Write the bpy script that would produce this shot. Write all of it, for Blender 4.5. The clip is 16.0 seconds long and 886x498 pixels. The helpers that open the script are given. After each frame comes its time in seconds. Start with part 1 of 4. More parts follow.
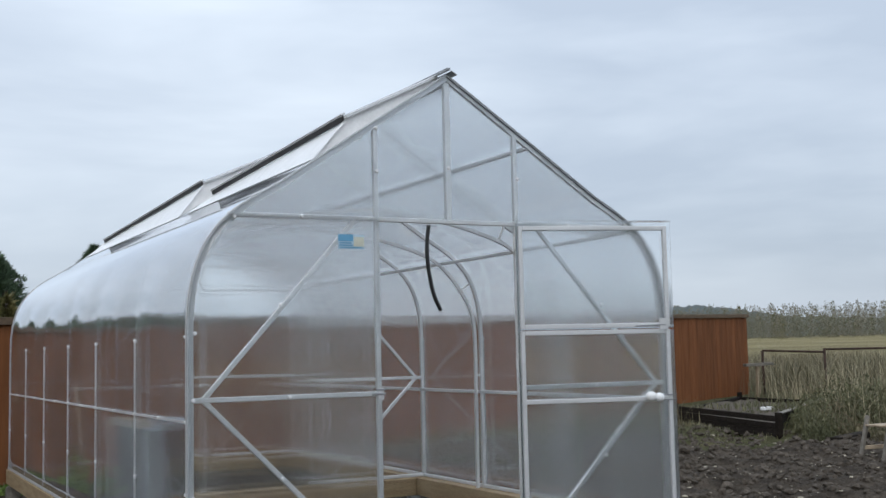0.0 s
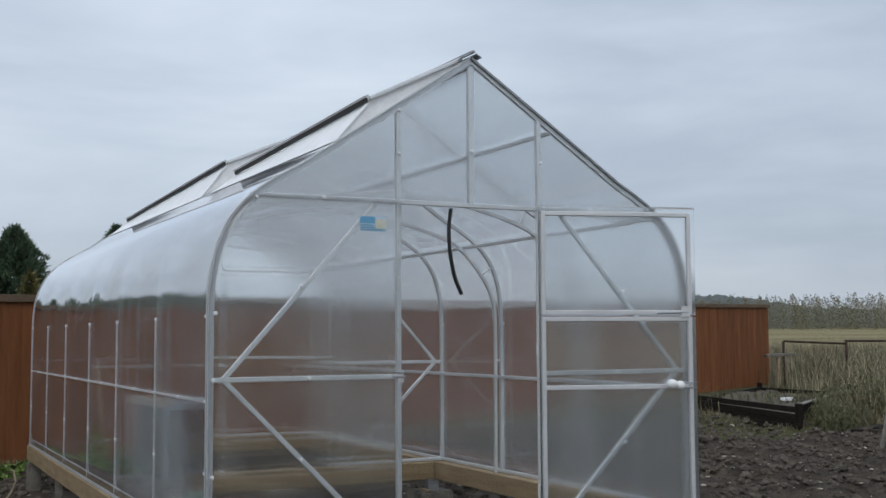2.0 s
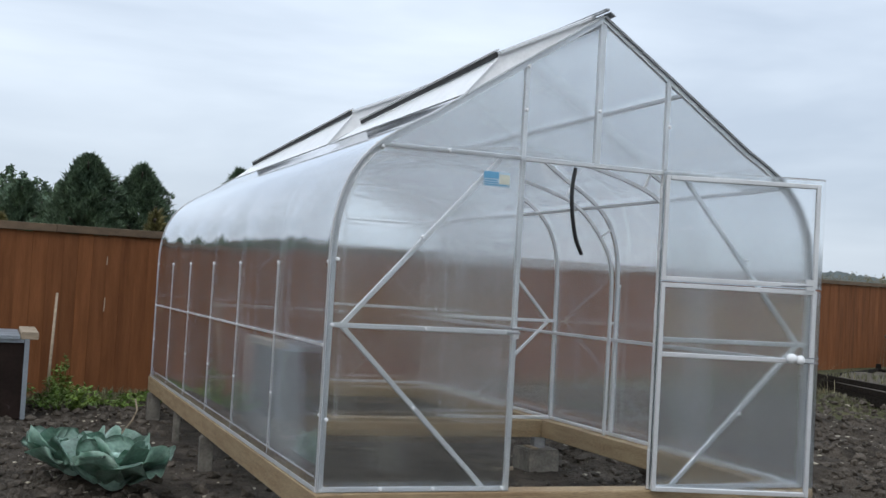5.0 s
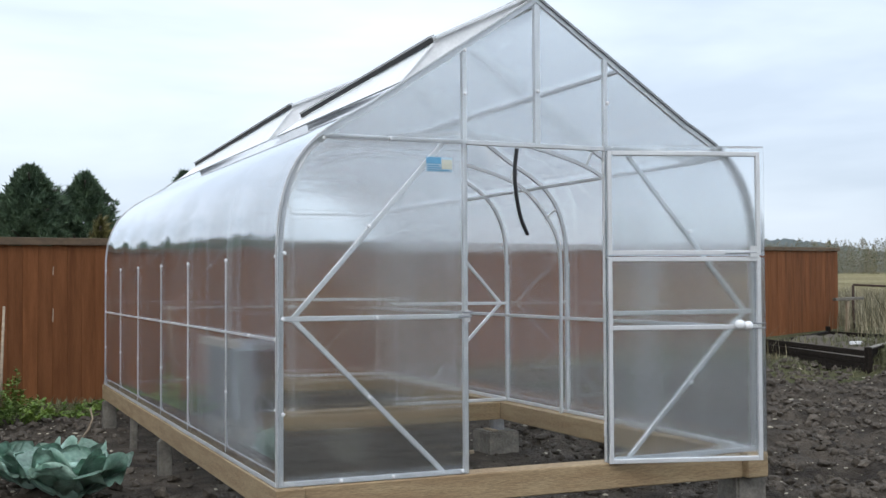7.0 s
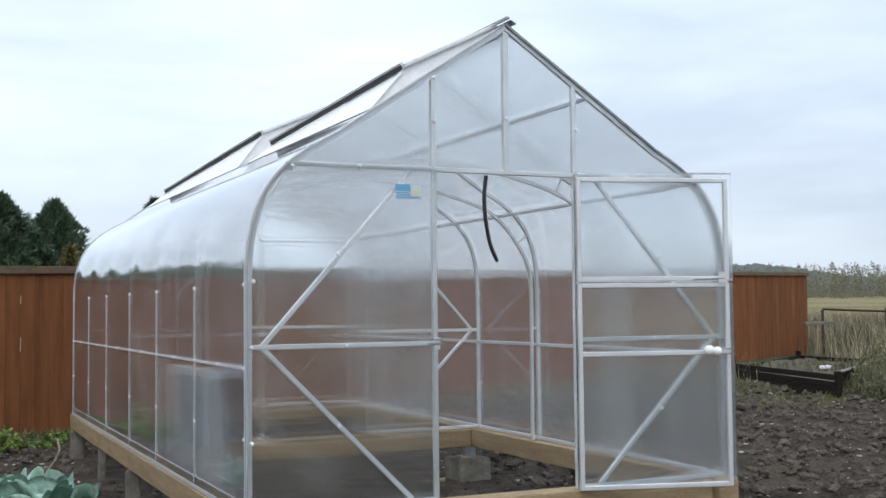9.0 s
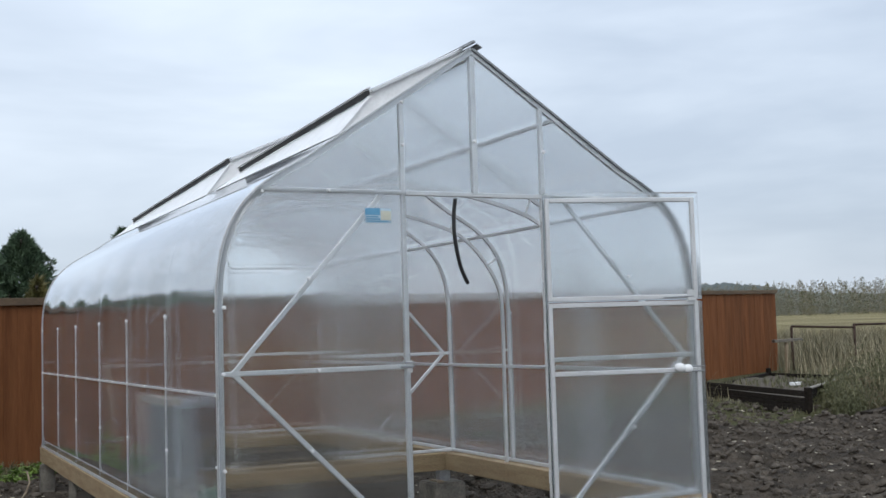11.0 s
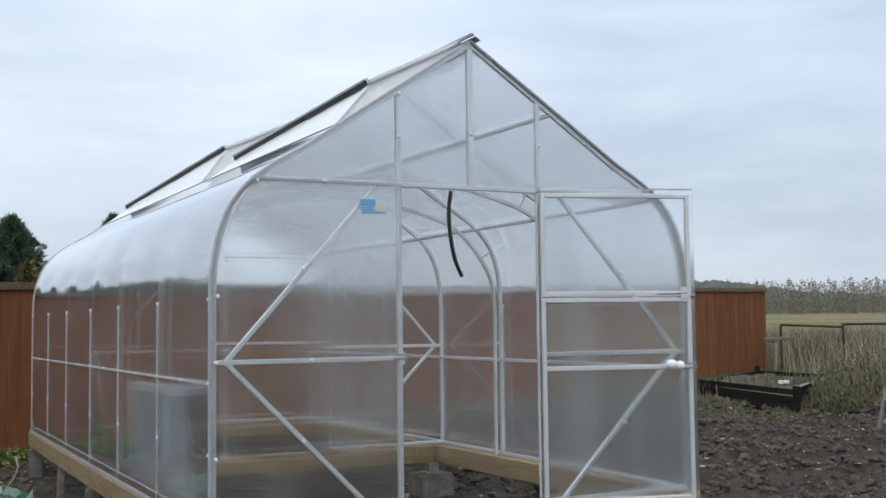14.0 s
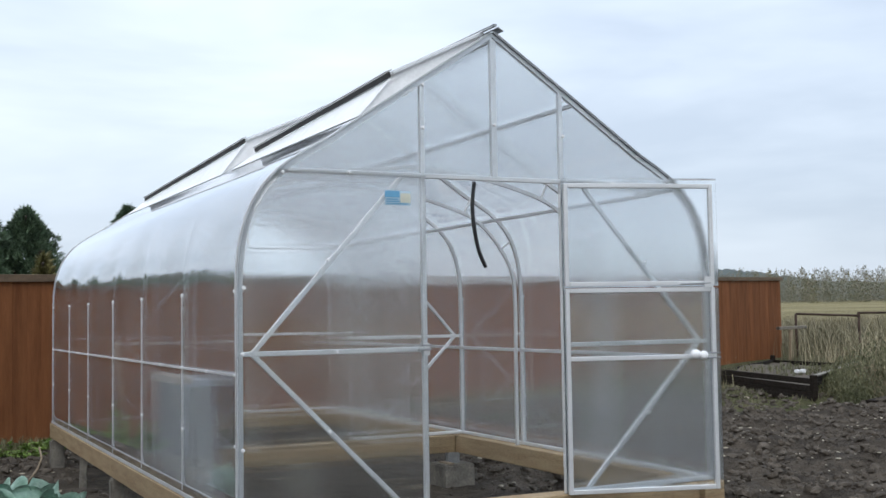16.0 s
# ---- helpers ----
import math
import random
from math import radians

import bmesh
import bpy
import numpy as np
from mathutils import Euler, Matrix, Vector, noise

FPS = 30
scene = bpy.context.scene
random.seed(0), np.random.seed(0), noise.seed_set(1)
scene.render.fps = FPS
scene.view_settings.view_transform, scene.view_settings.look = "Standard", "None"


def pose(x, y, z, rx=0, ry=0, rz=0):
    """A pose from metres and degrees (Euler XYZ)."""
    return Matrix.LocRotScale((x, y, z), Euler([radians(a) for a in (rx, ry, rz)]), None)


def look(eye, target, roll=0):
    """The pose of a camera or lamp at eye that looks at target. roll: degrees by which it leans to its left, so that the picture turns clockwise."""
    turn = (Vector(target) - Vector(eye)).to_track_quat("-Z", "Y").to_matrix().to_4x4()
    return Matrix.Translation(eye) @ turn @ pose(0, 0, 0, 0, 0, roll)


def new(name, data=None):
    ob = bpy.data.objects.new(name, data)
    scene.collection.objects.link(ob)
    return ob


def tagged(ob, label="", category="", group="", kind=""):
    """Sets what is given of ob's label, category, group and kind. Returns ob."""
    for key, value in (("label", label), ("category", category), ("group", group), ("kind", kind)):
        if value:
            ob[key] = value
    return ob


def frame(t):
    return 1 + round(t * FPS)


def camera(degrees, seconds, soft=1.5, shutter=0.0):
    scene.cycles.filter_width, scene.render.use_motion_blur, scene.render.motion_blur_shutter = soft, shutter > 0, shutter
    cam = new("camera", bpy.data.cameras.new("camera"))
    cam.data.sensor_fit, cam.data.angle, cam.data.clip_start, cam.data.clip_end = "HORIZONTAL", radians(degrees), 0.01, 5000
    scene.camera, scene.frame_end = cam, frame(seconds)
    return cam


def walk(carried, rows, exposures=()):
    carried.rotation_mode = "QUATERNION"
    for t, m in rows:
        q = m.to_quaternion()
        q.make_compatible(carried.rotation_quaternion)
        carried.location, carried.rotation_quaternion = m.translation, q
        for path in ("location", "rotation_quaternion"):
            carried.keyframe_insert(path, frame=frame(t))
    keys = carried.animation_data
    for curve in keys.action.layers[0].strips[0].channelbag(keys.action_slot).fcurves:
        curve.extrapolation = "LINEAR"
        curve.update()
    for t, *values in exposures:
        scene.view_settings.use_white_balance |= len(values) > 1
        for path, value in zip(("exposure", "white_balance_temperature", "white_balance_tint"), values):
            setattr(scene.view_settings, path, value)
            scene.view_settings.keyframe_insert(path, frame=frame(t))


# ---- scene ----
cam = camera(42.0, 16.0)
PATH = [
    (0, (-1.565, -5.757, 1.479), (-0.638, -3.994, 1.657), -1.3),
    (0.5, (-1.57, -5.749, 1.477), (-0.675, -3.97, 1.661), -1.1),
    (1, (-1.572, -5.75, 1.479), (-0.675, -3.97, 1.648), 0.1),
    (1.5, (-1.575, -5.745, 1.474), (-0.694, -3.958, 1.643), 0.7),
    (2, (-1.559, -5.732, 1.472), (-0.663, -3.95, 1.625), -0.3),
    (2.5, (-1.565, -5.727, 1.47), (-0.736, -3.911, 1.591), -0.5),
    (3, (-1.588, -5.707, 1.47), (-0.893, -3.834, 1.569), 0.1),
    (3.5, (-1.613, -5.743, 1.466), (-0.933, -3.864, 1.551), 1.2),
    (4, (-1.606, -5.719, 1.464), (-0.89, -3.853, 1.542), 3.3),
    (6.5, (-1.59, -5.732, 1.452), (-0.831, -3.883, 1.519), 1.8),
    (7, (-1.579, -5.74, 1.447), (-0.781, -3.907, 1.505), -0.3),
    (7.5, (-1.558, -5.711, 1.447), (-0.736, -3.888, 1.485), -0.5),
    (8, (-1.556, -5.719, 1.444), (-0.724, -3.902, 1.509), -0.5),
    (8.5, (-1.547, -5.722, 1.45), (-0.707, -3.908, 1.521), -1.0),
    (9, (-1.562, -5.742, 1.452), (-0.721, -3.93, 1.555), -0.6),
    (11.5, (-1.572, -5.759, 1.439), (-0.675, -3.977, 1.585), -1.7),
    (12, (-1.576, -5.758, 1.442), (-0.682, -3.973, 1.555), -0.8),
    (12.5, (-1.587, -5.745, 1.443), (-0.707, -3.952, 1.547), -0.4),
    (13, (-1.587, -5.737, 1.44), (-0.728, -3.934, 1.545), 0.3),
    (13.5, (-1.589, -5.744, 1.445), (-0.728, -3.942, 1.548), -0.2),
    (14, (-1.589, -5.748, 1.442), (-0.688, -3.968, 1.573), -0.7),
    (14.5, (-1.591, -5.746, 1.437), (-0.69, -3.964, 1.545), -0.8),
    (15, (-1.572, -5.746, 1.435), (-0.666, -3.965, 1.523), -0.7),
    (15.5, (-1.578, -5.734, 1.44), (-0.719, -3.93, 1.518), -1.5),
    (16, (-1.656, -5.726, 1.448), (-0.772, -3.935, 1.562), -0.9),
]
walk(cam, [(t, look(eye, target, roll)) for t, eye, target, roll in PATH],
     [(0, 0.12), (1, -0.02), (3, -0.12), (3.5, -0.06), (4.2, 0.1), (6.3, 0.42), (7.0, 0.52), (8.5, 0.54), (9.2, 0.46), (11.3, 0.22), (12.5, 0.32), (14, 0.25), (15.5, 0.4), (16, 0.42)])

# ---- light ----
world = bpy.data.worlds.new("overcast_sky")
scene.world = world
world.use_nodes = True
wn, wl = world.node_tree.nodes, world.node_tree.links
wn.clear()
SUN_EL, SUN_AZ = radians(32), radians(215)
w_out = wn.new("ShaderNodeOutputWorld")
w_bg = wn.new("ShaderNodeBackground")
w_sky = wn.new("ShaderNodeTexSky")
w_sky.sky_type, w_sky.sun_disc = "NISHITA", False
w_sky.sun_elevation, w_sky.sun_rotation = SUN_EL, SUN_AZ
w_sky.air_density, w_sky.dust_density = 1.0, 2.0
w_co = wn.new("ShaderNodeTexCoord")
w_map = wn.new("ShaderNodeMapping")
w_map.inputs["Scale"].default_value = (1.0, 1.0, 4.5)
w_noise = wn.new("ShaderNodeTexNoise")
w_noise.inputs["Scale"].default_value = 2.1
w_noise.inputs["Detail"].default_value = 5.0
w_noise.inputs["Roughness"].default_value = 0.5
w_noise.inputs["Distortion"].default_value = 0.3
w_ramp = wn.new("ShaderNodeValToRGB")
w_ramp.color_ramp.elements[0].position, w_ramp.color_ramp.elements[0].color = 0.34, (4.8, 5.58, 6.7, 1)
w_ramp.color_ramp.elements[1].position, w_ramp.color_ramp.elements[1].color = 0.68, (7.45, 8.3, 9.35, 1)
w_sep = wn.new("ShaderNodeSeparateXYZ")
w_hor = wn.new("ShaderNodeMapRange")
w_hor.inputs["From Min"].default_value, w_hor.inputs["From Max"].default_value = 0.0, 0.9
w_hor.inputs["To Min"].default_value, w_hor.inputs["To Max"].default_value = 0.78, 1.5
w_mul = wn.new("ShaderNodeVectorMath")
w_mul.operation = "SCALE"
w_mix = wn.new("ShaderNodeMix")
w_mix.data_type = "RGBA"
w_mix.inputs["Factor"].default_value = 0.9
wl.new(w_co.outputs["Generated"], w_map.inputs["Vector"])
wl.new(w_map.outputs["Vector"], w_noise.inputs["Vector"])
wl.new(w_noise.outputs["Fac"], w_ramp.inputs["Fac"])
wl.new(w_co.outputs["Generated"], w_sep.inputs["Vector"])
wl.new(w_sep.outputs["Z"], w_hor.inputs["Value"])
wl.new(w_ramp.outputs["Color"], w_mul.inputs[0])
wl.new(w_hor.outputs["Result"], w_mul.inputs["Scale"])
wl.new(w_sky.outputs["Color"], w_mix.inputs["A"])
wl.new(w_mul.outputs["Vector"], w_mix.inputs["B"])
wl.new(w_mix.outputs["Result"], w_bg.inputs["Color"])
wl.new(w_bg.outputs["Background"], w_out.inputs["Surface"])
w_bg.inputs["Strength"].default_value = 0.112

sun = new("sun", bpy.data.lights.new("sun", "SUN"))
sun.data.energy, sun.data.angle, sun.data.color = 0.8, radians(40), (1.0, 0.97, 0.93)
sun.matrix_world = look((0, 0, 30), (30 * math.sin(SUN_AZ) * -0.9, 30 * math.cos(SUN_AZ) * -0.9, 0))


# ---- materials ----
def material(name, color, rough=0.6, metal=0.0, vary=0.2, scale=8.0, fine=60.0, bump=0.2, stretch=(1, 1, 1), tint=None, per_object=0.0, per_island=0.0, spec=0.5):
    """A surface with colour that varies at two scales, fine relief and uneven gloss."""
    m = bpy.data.materials.new(name)
    m.use_nodes = True
    n, l = m.node_tree.nodes, m.node_tree.links
    b = n["Principled BSDF"]
    co = n.new("ShaderNodeTexCoord")
    mp = n.new("ShaderNodeMapping")
    mp.inputs["Scale"].default_value = stretch
    l.new(co.outputs["Object"], mp.inputs["Vector"])
    vec = mp.outputs["Vector"]
    if per_object:
        info = n.new("ShaderNodeObjectInfo")
        shift = n.new("ShaderNodeVectorMath")
        shift.operation = "MULTIPLY_ADD"
        shift.inputs[1].default_value = (37.0, 53.0, 71.0)
        l.new(info.outputs["Random"], shift.inputs[0])
        l.new(vec, shift.inputs[2])
        vec = shift.outputs["Vector"]
    big, small = n.new("ShaderNodeTexNoise"), n.new("ShaderNodeTexNoise")
    big.inputs["Scale"].default_value, small.inputs["Scale"].default_value = scale, fine
    big.inputs["Detail"].default_value, small.inputs["Detail"].default_value = 4.0, 3.0
    l.new(vec, big.inputs["Vector"])
    l.new(vec, small.inputs["Vector"])
    second = tint or tuple(c * (1 - vary * 1.6) for c in color)
    mix = n.new("ShaderNodeMix")
    mix.data_type = "RGBA"
    mix.inputs["A"].default_value, mix.inputs["B"].default_value = (*color, 1), (*second, 1)
    edge = n.new("ShaderNodeMapRange")
    edge.inputs["From Min"].default_value, edge.inputs["From Max"].default_value = 0.35, 0.65
    l.new(big.outputs["Fac"], edge.inputs["Value"])
    l.new(edge.outputs["Result"], mix.inputs["Factor"])
    grain = n.new("ShaderNodeMapRange")
    grain.inputs["From Min"].default_value, grain.inputs["From Max"].default_value = 0.25, 0.75
    grain.inputs["To Min"].default_value, grain.inputs["To Max"].default_value = 1 - vary, 1 + vary
    l.new(small.outputs["Fac"], grain.inputs["Value"])
    out = n.new("ShaderNodeVectorMath")
    out.operation = "SCALE"
    l.new(mix.outputs["Result"], out.inputs[0])
    l.new(grain.outputs["Result"], out.inputs["Scale"])
    last = out
    for amount, node, socket in ((per_object, "ShaderNodeObjectInfo", "Random"), (per_island, "ShaderNodeNewGeometry", "Random Per Island")):
        if amount:
            src, rng, mul = n.new(node), n.new("ShaderNodeMapRange"), n.new("ShaderNodeVectorMath")
            rng.inputs["To Min"].default_value, rng.inputs["To Max"].default_value = 1 - amount, 1 + amount
            mul.operation = "SCALE"
            l.new(src.outputs[socket], rng.inputs["Value"])
            l.new(last.outputs["Vector"], mul.inputs[0])
            l.new(rng.outputs["Result"], mul.inputs["Scale"])
            last = mul
    l.new(last.outputs["Vector"], b.inputs["Base Color"])
    b.inputs["Metallic"].default_value = metal
    b.inputs["Specular IOR Level"].default_value = spec
    rg = n.new("ShaderNodeMapRange")
    rg.inputs["To Min"].default_value, rg.inputs["To Max"].default_value = max(rough - 0.12, 0.05), min(rough + 0.12, 1)
    l.new(big.outputs["Fac"], rg.inputs["Value"])
    l.new(rg.outputs["Result"], b.inputs["Roughness"])
    if bump:
        bp = n.new("ShaderNodeBump")
        bp.inputs["Strength"].default_value, bp.inputs["Distance"].default_value = bump, 0.01
        l.new(small.outputs["Fac"], bp.inputs["Height"])
        l.new(bp.outputs["Normal"], b.inputs["Normal"])
    return m


def polycarbonate(name, scatter, clear, rib_axis, blur=0.05, share=0.8, gloss=0.6, base=0.06):
    """Twin-wall sheet: mostly see-through, a little milky, glossy, with fine flutes."""
    m = bpy.data.materials.new(name)
    m.use_nodes = True
    n, l = m.node_tree.nodes, m.node_tree.links
    n.clear()
    out = n.new("ShaderNodeOutputMaterial")
    tr, df, tl, gl = (n.new(k) for k in ("ShaderNodeBsdfTransparent", "ShaderNodeBsdfDiffuse", "ShaderNodeBsdfTranslucent", "ShaderNodeBsdfGlossy"))
    tr.inputs["Color"].default_value = (clear * 0.985, clear * 0.995, clear, 1)
    df.inputs["Color"].default_value = tl.inputs["Color"].default_value = (0.96, 0.955, 0.945, 1)
    gl.inputs["Color"].default_value = (0.95, 0.97, 1, 1)
    gl.inputs["Roughness"].default_value = 0.06
    co = n.new("ShaderNodeTexCoord")
    dust = n.new("ShaderNodeTexNoise")
    dust.inputs["Scale"].default_value, dust.inputs["Detail"].default_value = 1.6, 5.0
    l.new(co.outputs["Object"], dust.inputs["Vector"])
    fac = n.new("ShaderNodeMapRange")
    fac.inputs["To Min"].default_value, fac.inputs["To Max"].default_value = scatter * 0.7, scatter * 1.3
    l.new(dust.outputs["Fac"], fac.inputs["Value"])
    half, body, full = n.new("ShaderNodeMixShader"), n.new("ShaderNodeMixShader"), n.new("ShaderNodeMixShader")
    half.inputs["Fac"].default_value = 0.6
    soft, see = n.new("ShaderNodeBsdfRefraction"), n.new("ShaderNodeMixShader")
    soft.inputs["IOR"].default_value, soft.inputs["Roughness"].default_value = 1.1, blur
    soft.inputs["Color"].default_value = tr.inputs["Color"].default_value
    see.inputs["Fac"].default_value = share
    # the flutes spread the view to the sides only
    geo, grit, spread, tilt, unit = (n.new(k) for k in ("ShaderNodeNewGeometry", "ShaderNodeTexWhiteNoise", "ShaderNodeMapRange", "ShaderNodeVectorMath", "ShaderNodeVectorMath"))
    fine = n.new("ShaderNodeVectorMath")
    fine.operation, tilt.operation, unit.operation = "SCALE", "MULTIPLY_ADD", "NORMALIZE"
    fine.inputs["Scale"].default_value = 900.0
    spread.inputs["To Min"].default_value, spread.inputs["To Max"].default_value = -0.25, 0.25
    tilt.inputs[1].default_value = (1, 0, 0) if rib_axis == "X" else (0, 1, 0)
    l.new(co.outputs["Object"], fine.inputs[0])
    l.new(fine.outputs["Vector"], grit.inputs["Vector"])
    l.new(grit.outputs["Value"], spread.inputs["Value"])
    l.new(spread.outputs["Result"], tilt.inputs[0])
    l.new(geo.outputs["Normal"], tilt.inputs[2])
    l.new(tilt.outputs["Vector"], unit.inputs[0])
    l.new(unit.outputs["Vector"], soft.inputs["Normal"])
    l.new(tr.outputs[0], see.inputs[1])
    l.new(soft.outputs[0], see.inputs[2])
    l.new(df.outputs[0], half.inputs[1])
    l.new(tl.outputs[0], half.inputs[2])
    l.new(fac.outputs["Result"], body.inputs["Fac"])
    l.new(see.outputs[0], body.inputs[1])
    l.new(half.outputs[0], body.inputs[2])
    fr, power, gain = n.new("ShaderNodeLayerWeight"), n.new("ShaderNodeMath"), n.new("ShaderNodeMath")
    fr.inputs["Blend"].default_value = 0.5
    power.operation, gain.operation = "POWER", "MULTIPLY_ADD"
    power.inputs[1].default_value = 5.0
    gain.inputs[1].default_value, gain.inputs[2].default_value = gloss, base
    l.new(fr.outputs["Facing"], power.inputs[0])
    l.new(power.outputs[0], gain.inputs[0])
    l.new(gain.outputs[0], full.inputs["Fac"])
    l.new(body.outputs[0], full.inputs[1])
    l.new(gl.outputs[0], full.inputs[2])
    l.new(full.outputs[0], out.inputs["Surface"])
    return m


STEEL = material("galvanised_steel", (0.74, 0.74, 0.74), 0.36, 0.45, 0.08, 3.0, 90.0, 0.05)
EDGE = material("grey_edging", (0.55, 0.56, 0.57), 0.45, 0.35, 0.1, 4.0, 60.0, 0.05)
STEEL_DULL = material("dull_steel", (0.36, 0.37, 0.38), 0.5, 0.6, 0.15, 4.0, 60.0, 0.1)
RUBBER = material("dark_rubber", (0.03, 0.028, 0.028), 0.6, 0.0, 0.2, 6.0, 80.0, 0.1)
POLY = polycarbonate("polycarbonate_wall", 0.018, 1.0, "X", share=0.7)
POLY_ROOF = polycarbonate("polycarbonate_roof", 0.085, 1.0, "Y", share=0.45, gloss=1.4, base=0.03)
POLY_GABLE = polycarbonate("polycarbonate_gable", 0.035, 1.0, "X", share=0.7, gloss=0.4, base=0.03)
POLY_MILKY = polycarbonate("polycarbonate_offcut", 0.6, 0.97, "Y", share=0.2)
WASHER = material("white_plastic", (0.88, 0.88, 0.88), 0.35, 0.0, 0.05, 10.0, 60.0, 0.0)
TIMBER = material("pine_timber", (0.31, 0.225, 0.125), 0.75, 0.0, 0.28, 3.0, 30.0, 0.3, (1, 1, 8), (0.24, 0.16, 0.085), 0.12)
PIER = material("weathered_block", (0.2, 0.18, 0.15), 0.85, 0.0, 0.25, 7.0, 50.0, 0.5, per_object=0.15)
BOARD = material("brown_stained_board", (0.2, 0.074, 0.026), 0.75, 0.0, 0.11, 2.2, 22.0, 0.35, (4.5, 4.5, 0.5), (0.14, 0.05, 0.017), 0.13, spec=0.2)
CAP = material("brown_cap_rail", (0.135, 0.085, 0.046), 0.65, 0.0, 0.2, 3.0, 30.0, 0.3, (1, 5, 5), per_object=0.1)
OLD_WOOD = material("rotten_grey_wood", (0.024, 0.019, 0.015), 0.85, 0.0, 0.3, 4.0, 30.0, 0.5, (1, 6, 6), per_object=0.2, spec=0.1)
PALE_WOOD = material("pale_bare_wood", (0.42, 0.33, 0.23), 0.75, 0.0, 0.2, 5.0, 40.0, 0.3, (1, 6, 6), per_object=0.2)
PLY = material("dark_plywood", (0.02, 0.0115, 0.009), 0.7, 0.0, 0.25, 3.0, 25.0, 0.2, spec=0.15)
ZINC = material("zinc_sheet", (0.3, 0.33, 0.36), 0.45, 0.5, 0.12, 4.0, 40.0, 0.1)
RUST = material("rusty_iron", (0.07, 0.04, 0.028), 0.75, 0.4, 0.3, 9.0, 60.0, 0.3)
CABBAGE = material("cabbage_leaf", (0.4, 0.54, 0.46), 0.5, 0.0, 0.22, 9.0, 40.0, 0.4, (1, 1, 1), (0.22, 0.36, 0.28), 0.15)
WEED = material("green_weed", (0.17, 0.25, 0.04), 0.6, 0.0, 0.2, 3.0, 30.0, 0.0, per_island=0.4, tint=(0.1, 0.18, 0.03))
DRY = material("dry_grass", (0.31, 0.265, 0.17), 0.75, 0.0, 0.2, 0.5, 20.0, 0.0, per_island=0.45, tint=(0.16, 0.145, 0.08))
DEAD = material("dead_stems", (0.19, 0.155, 0.095), 0.8, 0.0, 0.2, 0.6, 20.0, 0.0, per_island=0.3, tint=(0.08, 0.075, 0.04))
BRAMBLE = material("bramble_leaf", (0.125, 0.12, 0.06), 0.75, 0.0, 0.2, 0.8, 20.0, 0.0, per_island=0.35, tint=(0.075, 0.08, 0.036))
LOW = material("rough_grass", (0.105, 0.108, 0.05), 0.75, 0.0, 0.2, 0.6, 20.0, 0.0, per_island=0.45, tint=(0.15, 0.13, 0.07))
PINE = material("pine_needles", (0.1, 0.15, 0.085), 0.7, 0.0, 0.25, 1.2, 12.0, 0.0, per_island=0.5, tint=(0.05, 0.085, 0.05))
AUTUMN = material("autumn_leaves", (0.13, 0.11, 0.035), 0.7, 0.0, 0.25, 1.0, 12.0, 0.0, per_island=0.5, tint=(0.07, 0.08, 0.03))
BARK = material("bark", (0.06, 0.045, 0.035), 0.85, 0.0, 0.3, 5.0, 30.0, 0.5, (4, 4, 1))
# autumn grey-brown, with distance haze mixed into the colour as extra pale grey
FAR_A = material("far_wood_grey_haze", (0.23, 0.205, 0.155), 0.9, 0.0, 0.12, 0.22, 1.0, 0.0, (1, 1, 0.12), per_island=0.12, tint=(0.15, 0.155, 0.11), spec=0.1)
FAR_B = material("far_hill_wood", (0.095, 0.11, 0.105), 0.9, 0.0, 0.3, 0.04, 0.6, 0.0, per_island=0.1, tint=(0.09, 0.105, 0.1), spec=0.1)
CLOD = material("soil_clod", (0.098, 0.081, 0.064), 0.95, 0.0, 0.3, 20.0, 90.0, 0.5, per_island=0.2, spec=0.2)
CHIP = material("pale_chip", (0.42, 0.37, 0.28), 0.8, 0.0, 0.2, 20.0, 90.0, 0.2, per_island=0.4)
HOSE = material("black_hose", (0.012, 0.012, 0.013), 0.4, 0.0, 0.2, 10.0, 60.0, 0.05)
BLUE = material("sticker_blue", (0.13, 0.36, 0.56), 0.4, 0.0, 0.06, 10.0, 60.0, 0.0)
PALEBLUE = material("sticker_pale", (0.5, 0.65, 0.75), 0.4, 0.0, 0.06, 10.0, 60.0, 0.0)
YELLOW = material("sticker_yellow", (0.6, 0.6, 0.5), 0.4, 0.0, 0.06, 10.0, 60.0, 0.0)


